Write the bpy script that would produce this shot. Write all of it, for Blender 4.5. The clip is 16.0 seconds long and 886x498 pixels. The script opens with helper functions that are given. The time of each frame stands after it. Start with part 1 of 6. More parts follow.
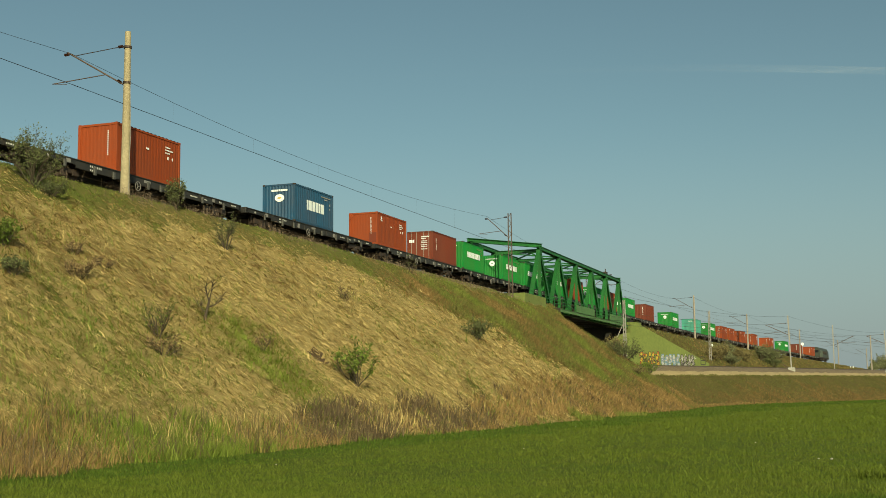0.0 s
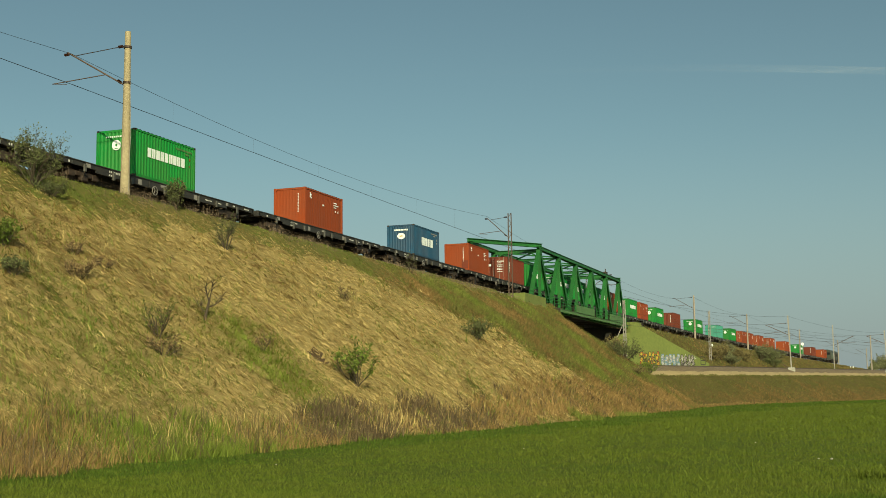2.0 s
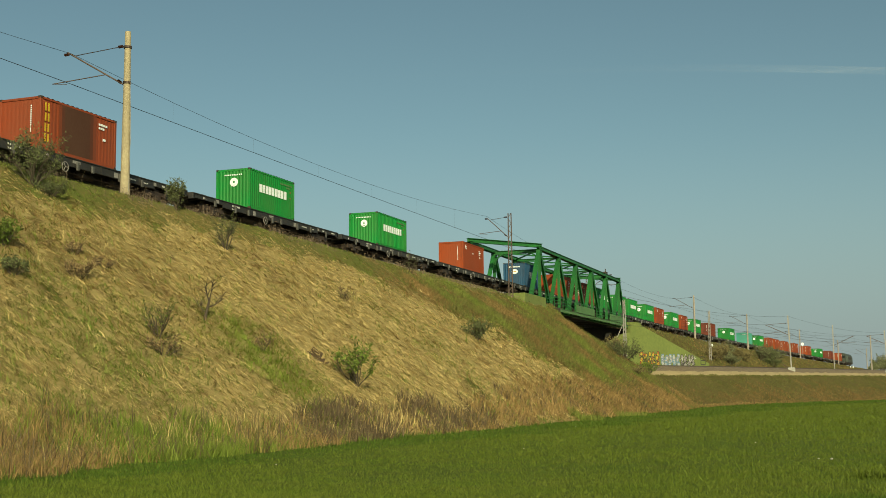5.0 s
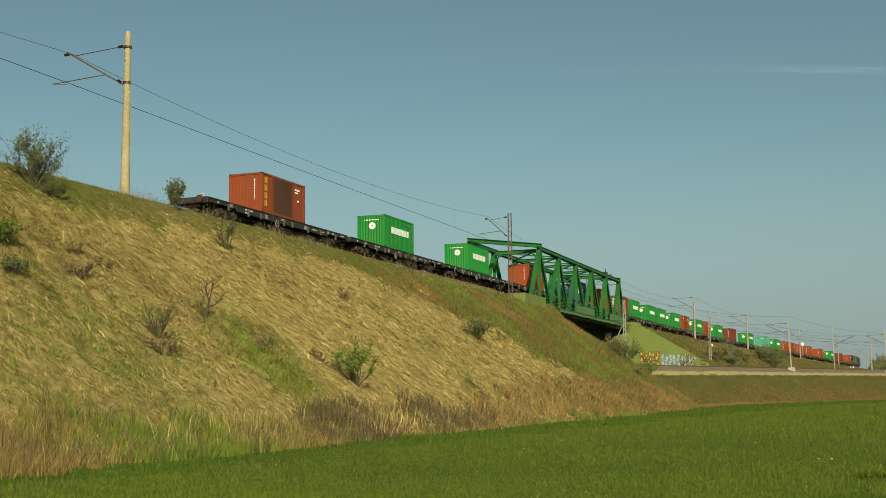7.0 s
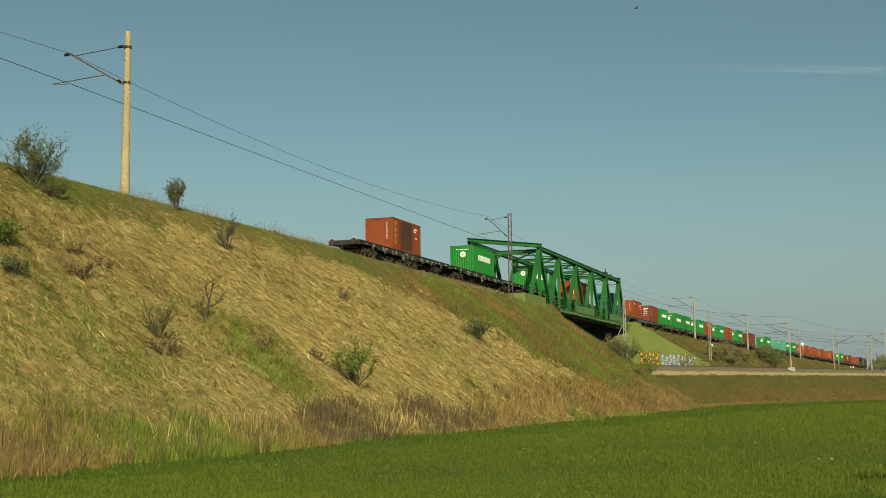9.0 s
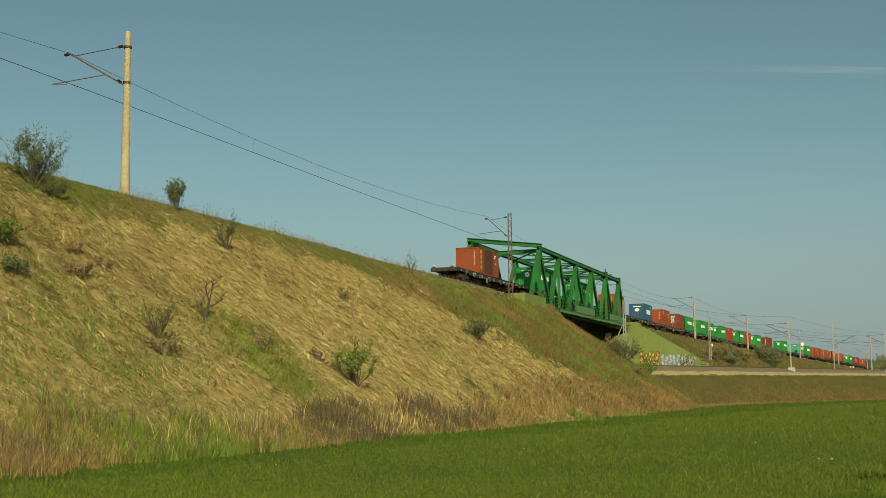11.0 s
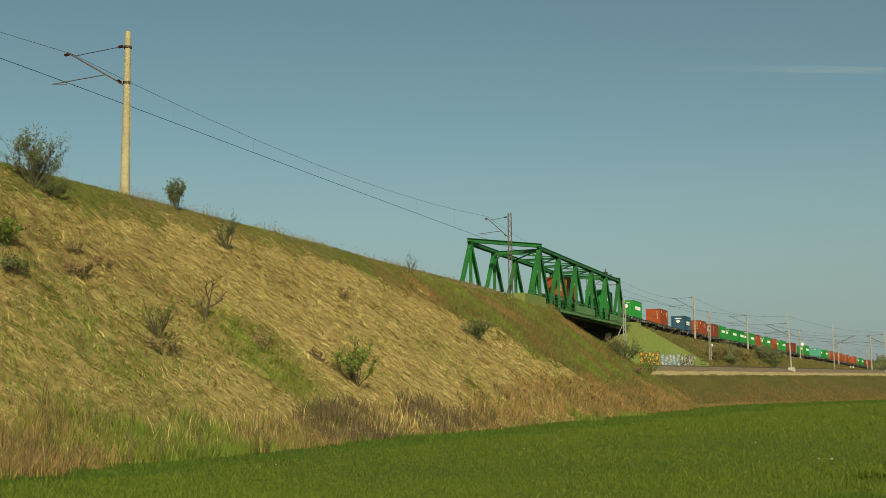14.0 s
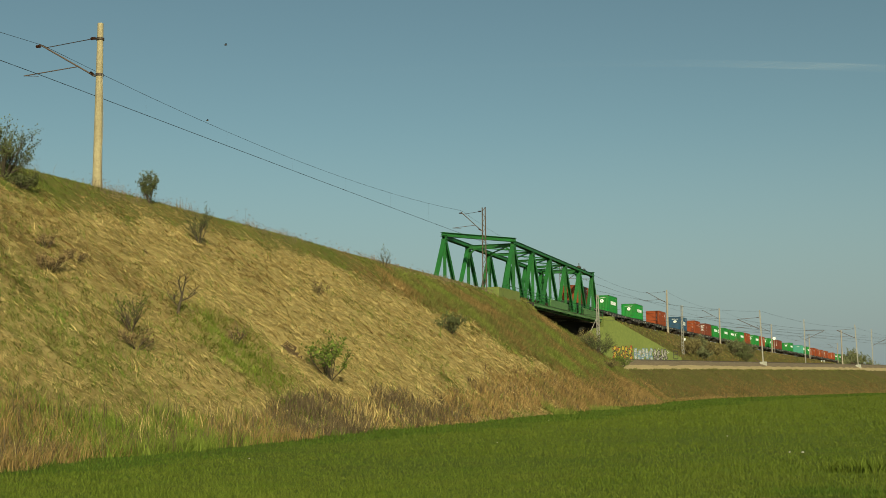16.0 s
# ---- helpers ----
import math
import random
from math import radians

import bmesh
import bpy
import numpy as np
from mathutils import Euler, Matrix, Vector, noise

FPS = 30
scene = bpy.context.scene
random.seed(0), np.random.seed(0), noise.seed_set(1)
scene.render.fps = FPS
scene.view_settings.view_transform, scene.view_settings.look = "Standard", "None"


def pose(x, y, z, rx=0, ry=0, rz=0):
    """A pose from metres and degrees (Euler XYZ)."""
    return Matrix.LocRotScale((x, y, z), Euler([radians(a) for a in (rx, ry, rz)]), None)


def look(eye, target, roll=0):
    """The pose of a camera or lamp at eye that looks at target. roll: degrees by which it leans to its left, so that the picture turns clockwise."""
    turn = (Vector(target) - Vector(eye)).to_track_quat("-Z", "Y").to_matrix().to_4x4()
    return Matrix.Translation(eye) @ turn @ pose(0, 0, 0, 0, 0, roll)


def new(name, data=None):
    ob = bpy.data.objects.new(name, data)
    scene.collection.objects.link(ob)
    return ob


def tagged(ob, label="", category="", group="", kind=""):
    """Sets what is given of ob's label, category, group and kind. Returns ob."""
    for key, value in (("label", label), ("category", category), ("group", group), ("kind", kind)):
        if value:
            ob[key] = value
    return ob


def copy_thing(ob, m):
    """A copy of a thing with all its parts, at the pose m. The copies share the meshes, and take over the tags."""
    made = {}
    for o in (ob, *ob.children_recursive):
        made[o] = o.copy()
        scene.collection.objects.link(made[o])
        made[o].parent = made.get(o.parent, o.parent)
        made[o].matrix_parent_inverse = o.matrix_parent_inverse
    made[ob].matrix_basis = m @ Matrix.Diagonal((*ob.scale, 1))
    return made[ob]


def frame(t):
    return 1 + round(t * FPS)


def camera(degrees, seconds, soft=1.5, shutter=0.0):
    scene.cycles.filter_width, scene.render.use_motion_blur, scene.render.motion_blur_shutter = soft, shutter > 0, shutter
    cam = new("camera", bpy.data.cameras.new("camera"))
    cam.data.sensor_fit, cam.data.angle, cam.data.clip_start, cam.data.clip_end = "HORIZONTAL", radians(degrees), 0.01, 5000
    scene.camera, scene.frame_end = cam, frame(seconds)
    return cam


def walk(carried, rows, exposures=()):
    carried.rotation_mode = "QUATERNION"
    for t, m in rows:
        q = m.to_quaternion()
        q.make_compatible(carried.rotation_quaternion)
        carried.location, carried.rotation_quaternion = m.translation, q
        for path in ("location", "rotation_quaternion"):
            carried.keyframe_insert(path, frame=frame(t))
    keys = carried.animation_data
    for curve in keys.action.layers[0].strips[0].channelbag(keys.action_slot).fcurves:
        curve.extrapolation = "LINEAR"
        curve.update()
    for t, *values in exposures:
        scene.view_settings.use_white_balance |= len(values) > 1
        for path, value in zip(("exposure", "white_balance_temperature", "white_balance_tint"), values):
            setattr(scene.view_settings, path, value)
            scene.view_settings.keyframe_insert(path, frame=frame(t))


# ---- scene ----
cam = camera(39.856, 16.0, 0.75)
EYE = Vector((0.0, 0.0, 1.6))


def aim(yaw, pitch, roll=-0.656):
    """Camera pose: yaw to the left of +Y and pitch upward, in degrees."""
    a, b = radians(yaw), radians(pitch)
    way = Vector((-math.sin(a) * math.cos(b), math.cos(a) * math.cos(b), math.sin(b)))
    return look(EYE, EYE + way, roll)


EXPOSURES = [(0.0, 0.07), (7.0, 0.07), (12.0, 0.0), (16.0, 0.0)]
PATH = [(0.0, aim(20.330, 6.899)), (14.8, aim(20.330, 6.899)), (15.0, aim(20.315, 6.880)), (15.25, aim(20.237, 6.825)), (15.5, aim(20.025, 6.753)), (15.75, aim(19.65, 6.675)), (16.0, aim(19.11, 6.607))]
walk(cam, PATH, EXPOSURES)

# ---- world, sun, exposure ----
SUN_AZ, SUN_EL = 149.0, 25.5
scene.view_settings.use_white_balance = True
scene.view_settings.white_balance_temperature, scene.view_settings.white_balance_tint = 7600, -22
world = bpy.data.worlds.new("sky")
scene.world = world
world.use_nodes = True
wn = world.node_tree.nodes
sky = wn.new("ShaderNodeTexSky")
sky.sky_type, sky.sun_disc = "NISHITA", False
sky.sun_elevation, sky.sun_rotation = radians(SUN_EL), radians(SUN_AZ)
sky.air_density, sky.dust_density, sky.ozone_density = 0.7, 2.0, 0.2
wn["Background"].inputs["Strength"].default_value = 0.093
world.node_tree.links.new(sky.outputs["Color"], wn["Background"].inputs["Color"])
sun_dir = Vector((math.sin(radians(SUN_AZ)) * math.cos(radians(SUN_EL)), math.cos(radians(SUN_AZ)) * math.cos(radians(SUN_EL)), math.sin(radians(SUN_EL))))
sun = new("sun", bpy.data.lights.new("sun", "SUN"))
sun.data.energy, sun.data.angle, sun.data.color = 4.9, radians(0.6), (1.0, 0.82, 0.66)
sun.matrix_world = look(sun_dir * 100, (0, 0, 0))


# ---- materials ----
def material(name, base, rough=0.7, metal=0.0, second=None, scale=3.0, fine=40.0, amount=0.5, bump=0.0, stretch=(1, 1, 1), vary=0.0, island=False, spec=0.5):
    """Two-scale noise mix of two colours, with optional bump and a per-object or per-island shift in value."""
    m = bpy.data.materials.new(name)
    m.use_nodes = True
    nt = m.node_tree
    bs = nt.nodes["Principled BSDF"]
    bs.inputs["Roughness"].default_value, bs.inputs["Metallic"].default_value = rough, metal
    bs.inputs["Specular IOR Level"].default_value = spec
    second = second or tuple(c * 0.7 for c in base)
    tc = nt.nodes.new("ShaderNodeTexCoord")
    mp = nt.nodes.new("ShaderNodeMapping")
    mp.inputs["Scale"].default_value = stretch
    nt.links.new(tc.outputs["Object"], mp.inputs["Vector"])
    na, nb = nt.nodes.new("ShaderNodeTexNoise"), nt.nodes.new("ShaderNodeTexNoise")
    for n, s in ((na, scale), (nb, fine)):
        n.inputs["Scale"].default_value, n.inputs["Detail"].default_value = s, 5.0
        nt.links.new(mp.outputs["Vector"], n.inputs["Vector"])
    add = nt.nodes.new("ShaderNodeMath")
    add.operation = "ADD"
    nt.links.new(na.outputs["Fac"], add.inputs[0])
    nt.links.new(nb.outputs["Fac"], add.inputs[1])
    rng = nt.nodes.new("ShaderNodeMapRange")
    rng.inputs["From Min"].default_value, rng.inputs["From Max"].default_value = 0.7, 1.3
    rng.inputs["To Max"].default_value = amount * 2
    nt.links.new(add.outputs[0], rng.inputs["Value"])
    mix = nt.nodes.new("ShaderNodeMix")
    mix.data_type = "RGBA"
    mix.inputs[6].default_value, mix.inputs[7].default_value = (*base, 1), (*second, 1)
    nt.links.new(rng.outputs[0], mix.inputs[0])
    out = mix.outputs[2]
    if vary:
        if island:
            at = nt.nodes.new("ShaderNodeAttribute")
            at.attribute_name = "tuft"
            src = at.outputs["Fac"]
        else:
            src = nt.nodes.new("ShaderNodeObjectInfo").outputs["Random"]
        r2 = nt.nodes.new("ShaderNodeMapRange")
        r2.inputs["To Min"].default_value, r2.inputs["To Max"].default_value = 1 - vary, 1 + vary
        nt.links.new(src, r2.inputs["Value"])
        hsv = nt.nodes.new("ShaderNodeHueSaturation")
        nt.links.new(r2.outputs[0], hsv.inputs["Value"])
        nt.links.new(out, hsv.inputs["Color"])
        out = hsv.outputs["Color"]
    nt.links.new(out, bs.inputs["Base Color"])
    if bump:
        b = nt.nodes.new("ShaderNodeBump")
        b.inputs["Strength"].default_value, b.inputs["Distance"].default_value = bump, 0.05
        nt.links.new(add.outputs[0], b.inputs["Height"])
        nt.links.new(b.outputs["Normal"], bs.inputs["Normal"])
    return m


def paint(name, base, dirt=(0.10, 0.06, 0.04), amount=0.35, rough=0.62):
    return material(name, base, rough, 0.0, tuple(0.6 * b + 0.4 * d for b, d in zip(base, dirt)), 1.2, 14.0, amount, 0.03, (1, 1, 0.4), 0.10, spec=0.28)


M = {}
M["green"] = paint("green paint", (0.010, 0.21, 0.037))
M["orange"] = paint("orange paint", (0.27, 0.047, 0.012))
M["brown"] = paint("brown paint", (0.15, 0.030, 0.017))
M["rust"] = paint("red brown paint", (0.22, 0.042, 0.016))
M["stainthin"] = paint("faintly stained red paint", (0.15, 0.034, 0.015))
M["stain"] = paint("stained dark red paint", (0.095, 0.028, 0.015))
M["staindeep"] = paint("black-brown stained paint", (0.06, 0.024, 0.014))
M["blue"] = paint("blue paint", (0.012, 0.068, 0.145))
M["teal"] = paint("teal paint", (0.07, 0.31, 0.25))
M["white"] = material("white lettering", (0.80, 0.85, 0.90), 0.6, second=(0.68, 0.72, 0.76), amount=0.3)
M["stencil"] = material("grey-white stencil paint", (0.68, 0.68, 0.66), 0.7, second=(0.4, 0.4, 0.39), amount=0.5)
M["yellow"] = material("yellow lettering", (0.55, 0.36, 0.03), 0.6, amount=0.3)
# dark roof colour stands in for the shadow line under the overhanging ribs
M["roofshade"] = material("container roof with edge shade in its colour", (0.05, 0.042, 0.036), 0.8, second=(0.09, 0.07, 0.055), scale=2, fine=14)
M["wagon"] = material("dark wagon paint", (0.017, 0.018, 0.021), 0.6, second=(0.036, 0.031, 0.026), scale=1.5, fine=12, amount=0.5, vary=0.2)
M["pocket"] = material("worn grey steel", (0.10, 0.10, 0.098), 0.6, 0.1, second=(0.05, 0.046, 0.042), scale=3, fine=20)
M["iron"] = material("dirty iron", (0.035, 0.03, 0.027), 0.6, 0.4, second=(0.08, 0.05, 0.035), scale=3, fine=25)
M["bridge"] = material("bridge green paint", (0.017, 0.13, 0.024), 0.55, second=(0.012, 0.08, 0.02), scale=0.6, fine=6, amount=0.5, vary=0.12)
M["bridge_pale"] = material("faded bridge green", (0.10, 0.20, 0.07), 0.6, second=(0.07, 0.14, 0.05), scale=0.8, fine=8)
M["wallgreen"] = material("pale green painted concrete", (0.165, 0.20, 0.055), 0.85, second=(0.12, 0.15, 0.042), scale=0.25, fine=3, amount=0.5, bump=0.1)
M["concrete"] = material("weathered concrete", (0.40, 0.34, 0.225), 0.9, second=(0.24, 0.20, 0.135), scale=1.1, fine=12, amount=0.5, bump=0.3, stretch=(1, 1, 0.7))
# near-black breast walls: the shade below the bridge is put into their colour
M["shadewall"] = material("masonry with under-bridge shade in its colour", (0.024, 0.022, 0.019), 0.9, second=(0.016, 0.015, 0.013), scale=0.8, fine=6, amount=0.5, bump=0.3)
M["farconcrete"] = material("pinkish grey concrete", (0.33, 0.285, 0.25), 0.9, second=(0.25, 0.215, 0.19), scale=1.2, fine=9)
M["greyconcrete"] = material("grey concrete", (0.42, 0.41, 0.38), 0.9, second=(0.28, 0.27, 0.25), scale=1.2, fine=9, bump=0.2)
M["steelmast"] = material("rusty steel mast", (0.125, 0.082, 0.066), 0.7, 0.2, second=(0.085, 0.066, 0.06), scale=2, fine=18)
M["galv"] = material("grey galvanised steel", (0.31, 0.30, 0.295), 0.6, 0.2, second=(0.23, 0.21, 0.20), scale=2, fine=18)
M["wire"] = material("dark wire", (0.035, 0.03, 0.028), 0.5, 0.5)
M["insulator"] = material("brown insulator", (0.06, 0.025, 0.015), 0.25)
M["rail"] = material("rail steel", (0.12, 0.08, 0.06), 0.5, 0.6)
M["ballast"] = material("ballast stones", (0.205, 0.155, 0.105), 0.95, second=(0.12, 0.09, 0.06), scale=1.5, fine=9, amount=0.7, bump=0.6)
M["sand"] = material("sandy path", (0.38, 0.295, 0.165), 0.95, second=(0.26, 0.205, 0.11), scale=0.5, fine=6, amount=0.5, bump=0.3)
M["soil"] = material("thatch and soil", (0.335, 0.262, 0.125), 0.95, second=(0.225, 0.18, 0.078), scale=0.35, fine=3.0, amount=0.6, bump=0.5, spec=0.1)
M["turf"] = material("green turf", (0.09, 0.105, 0.028), 0.95, second=(0.145, 0.115, 0.046), scale=0.3, fine=2.5, amount=0.5, bump=0.5, spec=0.1)
M["bank"] = material("olive brown bank turf", (0.068, 0.073, 0.022), 0.95, second=(0.115, 0.086, 0.037), scale=0.22, fine=1.6, amount=0.55, bump=0.5, spec=0.1)
M["fieldsoil"] = material("field soil under wheat", (0.070, 0.108, 0.016), 0.95, second=(0.062, 0.080, 0.018), scale=0.6, fine=11.0, amount=0.6, bump=1.0, spec=0.1)
M["earth"] = material("bare earth", (0.095, 0.065, 0.04), 0.95, second=(0.06, 0.042, 0.027), scale=2.0, fine=12.0, amount=0.6, bump=0.5, spec=0.1)
M["bark"] = material("shrub bark", (0.045, 0.034, 0.026), 0.9, second=(0.075, 0.057, 0.04), scale=5, fine=30)


def leafy(name, a, b, vary=0.5):
    """Plant matter: two-scale colour noise, and a value of its own for each tuft and blade."""
    return material(name, a, 0.75, second=b, scale=0.6, fine=5.0, amount=0.5, vary=vary, island=True, spec=0.12)


M["drygrass"] = leafy("dry grass", (0.54, 0.425, 0.205), (0.39, 0.30, 0.14), 0.5)
M["redgrass"] = leafy("russet dead stems", (0.30, 0.20, 0.09), (0.21, 0.145, 0.066), 0.65)
M["greengrass"] = leafy("green grass", (0.13, 0.185, 0.036), (0.195, 0.20, 0.06), 0.45)
M["freshgrass"] = leafy("fresh bright grass", (0.15, 0.215, 0.036), (0.20, 0.22, 0.055), 0.4)
M["edgegrass"] = leafy("tall field edge grass", (0.125, 0.178, 0.03), (0.165, 0.19, 0.046), 0.55)
M["fargrass"] = leafy("dull far grass", (0.105, 0.12, 0.036), (0.14, 0.122, 0.048))
M["reed"] = leafy("dry reed", (0.30, 0.205, 0.09), (0.19, 0.125, 0.055), 0.7)
M["darkreed"] = leafy("dark dead stems", (0.125, 0.092, 0.06), (0.08, 0.062, 0.042))
M["wheat"] = leafy("young wheat", (0.082, 0.118, 0.017), (0.108, 0.13, 0.025), 0.35)
M["rankwheat"] = leafy("rank dark green growth", (0.052, 0.092, 0.014), (0.066, 0.10, 0.018), 0.35)
M["leaf"] = leafy("shrub leaf", (0.12, 0.165, 0.032), (0.08, 0.11, 0.025))
M["leafolive"] = leafy("olive shrub leaf", (0.10, 0.115, 0.05), (0.07, 0.08, 0.038))
M["leafpale"] = leafy("pale spring leaves", (0.15, 0.16, 0.085), (0.11, 0.115, 0.062))
M["dullrusset"] = leafy("dull brown weeds", (0.22, 0.142, 0.064), (0.155, 0.11, 0.047))
M["seedstem"] = leafy("pinkish dry weed stems", (0.23, 0.17, 0.125), (0.15, 0.115, 0.09))
M["deadleaf"] = leafy("withered brown leaves", (0.215, 0.15, 0.08), (0.14, 0.10, 0.056))
M["leafbrown"] = leafy("budding brown twigs", (0.18, 0.15, 0.07), (0.125, 0.105, 0.05))


# ---- mesh helpers ----
def part(name, bm, mat, parent=None, label=""):
    me = bpy.data.meshes.new(name)
    bm.normal_update()
    bm.to_mesh(me)
    bm.free()
    me.materials.append(mat)
    ob = new(name, me)
    if parent is not None:
        ob.parent = parent
    if label:
        tagged(ob, label)
    return ob


def thing(name, label, category, group="", kind=""):
    return tagged(new(name), label, category, group, kind)


def box(bm, x0, x1, y0, y1, z0, z1, bevel=0.0):
    v = [bm.verts.new((x, y, z)) for z in (z0, z1) for x, y in ((x0, y0), (x1, y0), (x1, y1), (x0, y1))]
    fs = [bm.faces.new([v[i] for i in f]) for f in ((3, 2, 1, 0), (4, 5, 6, 7), (0, 1, 5, 4), (1, 2, 6, 5), (2, 3, 7, 6), (3, 0, 4, 7))]
    if bevel:
        es = list({e for f in fs for e in f.edges})
        bmesh.ops.bevel(bm, geom=es, offset=bevel, segments=1, affect="EDGES")
    return bm


def beam(bm, p, q, w, h, up=(0, 0, 1)):
    """A rectangular bar from p to q, w across and h along up."""
    p, q = Vector(p), Vector(q)
    d = (q - p).normalized()
    s = d.cross(Vector(up))
    if s.length < 1e-4:
        s = d.cross(Vector((0, 1, 0)))
    s.normalize()
    u = s.cross(d).normalized()
    ring = [[bm.verts.new(c + s * (a * w / 2) + u * (b * h / 2)) for a, b in ((-1, -1), (1, -1), (1, 1), (-1, 1))] for c in (p, q)]
    bm.faces.new(ring[0])
    bm.faces.new(ring[1][::-1])
    for i in range(4):
        j = (i + 1) % 4
        bm.faces.new((ring[0][j], ring[0][i], ring[1][i], ring[1][j]))
    return bm


def ibeam(bm, p, q, w, h, up=(0, 0, 1), web=0.03, fl=0.04):
    """An I-section from p to q: web and two flanges."""
    p, q = Vector(p), Vector(q)
    d = (q - p).normalized()
    s = d.cross(Vector(up)).normalized()
    u = s.cross(d).normalized()
    beam(bm, p, q, web, h - 2 * fl, u)
    for k in (-1, 1):
        o = u * (k * (h - fl) / 2)
        beam(bm, p + o, q + o, w, fl, u)
    return bm


def tube(bm, pts, radii, n=8, cap=True):
    rings = []
    for i, p in enumerate(pts):
        p = Vector(p)
        a = Vector(pts[max(i - 1, 0)])
        b = Vector(pts[min(i + 1, len(pts) - 1)])
        d = (b - a).normalized()
        s = d.cross(Vector((0.13, 0.31, 1.0) if abs(d.z) < 0.95 else (1, 0, 0))).normalized()
        u = s.cross(d)
        r = radii[i] if isinstance(radii, (list, tuple)) else radii
        rings.append([bm.verts.new(p + (s * math.cos(k * math.tau / n) + u * math.sin(k * math.tau / n)) * r) for k in range(n)])
    for a, b in zip(rings, rings[1:]):
        for k in range(n):
            bm.faces.new((a[k], a[(k + 1) % n], b[(k + 1) % n], b[k]))
    if cap:
        bm.faces.new(rings[0][::-1])
        bm.faces.new(rings[-1])
    return bm


TUFT = np.random.RandomState(17)


def soup(name, verts, faces, mats, index=None, label="", category="", kind="", tuft=None):
    me = bpy.data.meshes.new(name)
    verts = np.asarray(verts, dtype=np.float32)
    faces = np.asarray(faces, dtype=np.int32)
    k = faces.shape[1]
    me.vertices.add(len(verts))
    me.vertices.foreach_set("co", verts.ravel())
    me.loops.add(faces.size)
    me.loops.foreach_set("vertex_index", faces.ravel())
    me.polygons.add(len(faces))
    me.polygons.foreach_set("loop_start", np.arange(0, faces.size, k, dtype=np.int32))
    for m in mats:
        me.materials.append(m)
    if index is not None:
        me.polygons.foreach_set("material_index", np.asarray(index, dtype=np.int32))
    if kind == "stuff":
        at = me.attributes.new("tuft", "FLOAT", "FACE")
        at.data.foreach_set("value", np.asarray(TUFT.uniform(0, 1, len(faces)) if tuft is None else tuft, dtype=np.float32))
    me.update(calc_edges=True)
    me.validate()
    return tagged(new(name, me), label, category, "", kind)


# ---- the upper track's line ----
LINE_D, RAIL0, SPEED = 38.87, 12.35, 10.8436
STEP = 2.0
LS = np.arange(-60.0, 900.0, STEP)


def integrate_line():
    bend, sag = np.zeros_like(LS), np.zeros_like(LS)
    for at, c, d in ((110, 0.135e-4, -2.43e-5), (170, 7.19e-4, -1.10e-5), (250, -2.45e-4, 1.63e-5), (350, -6.19e-4, 1.97e-5)):
        bend += np.where(LS >= at, c, 0)
        sag += np.where(LS >= at, d, 0)
    th = np.cumsum(bend) * STEP
    x, y = np.cumsum(np.sin(th)) * STEP, np.cumsum(np.cos(th)) * STEP
    sl = -0.0005 + np.cumsum(sag) * STEP
    z = np.cumsum(sl) * STEP
    i = int(round(60 / STEP))
    return x - x[i] - LINE_D, y - y[i], z - z[i] + RAIL0, th, sl


LX, LY, LZ, LTH, LSL = integrate_line()


def line(s, off=0.0, dz=0.0):
    """A point at s metres along the upper track, off metres towards the field, dz over the rails."""
    x, y, z, th = (float(np.interp(s, LS, a)) for a in (LX, LY, LZ, LTH))
    return Vector((x + off * math.cos(th), y - off * math.sin(th), z + dz))


def line_pose(s, dz=0.0):
    p = line(s, 0, dz)
    return pose(p.x, p.y, p.z, math.degrees(math.atan(float(np.interp(s, LS, LSL)))), 0, -math.degrees(float(np.interp(s, LS, LTH))))


# ---- the lower track's line: near edge of its path ----
def low_x(y):
    """x of the outer edge of the path beside the lower track."""
    return np.where(y < 170, -22.0 + (y - 170) * 0.27, np.where(y < 260, -22.0 + (y - 170) * 0.225, -1.75 + (y - 260) * 0.20))


def low_rise(y):
    """The lower line climbs gently away from the bridge."""
    return 0.007 * (np.clip(y, 95, 330) - 205)


def wobble(x, y, s, seed=0.0):
    """Cheap smooth noise, about -1 to 1."""
    return (np.sin(x * 0.9 * s + seed + 1.7 * np.sin(y * 0.6 * s + seed)) + np.sin(y * 1.1 * s + 2.1 * seed + 1.3 * np.sin(x * 0.8 * s - seed)) + np.sin((x + y) * 0.53 * s + 0.7 * seed)) / 3


PATH_Z, BED_Z = 4.4, 5.5


# hollows and burrows in the slope: place, depth, radius; the first three are bare earth
PITS = [(-29.8, 46.65, 0.6, 0.42), (-24.25, 48.75, 0.6, 0.5), (-23.7, 48.4, 0.55, 0.32), (-24.3, 44.0, 0.4, 0.5), (-27.6, 36.4, 0.35, 0.7), (-26.2, 53.0, 0.35, 0.5), (-29.2, 58.5, 0.35, 0.5), (-24.8, 56.0, 0.4, 0.6), (-25.5, 33.0, 0.35, 0.6), (-22.9, 50.2, 0.35, 0.5)]


def in_burrow(x, y):
    out = np.zeros(np.shape(x), bool)
    for hx, hy, _, rad in PITS[:3]:
        out |= ((x - hx) / rad) ** 2 + ((y - hy) / (rad * 1.5)) ** 2 < 0.9
    return out


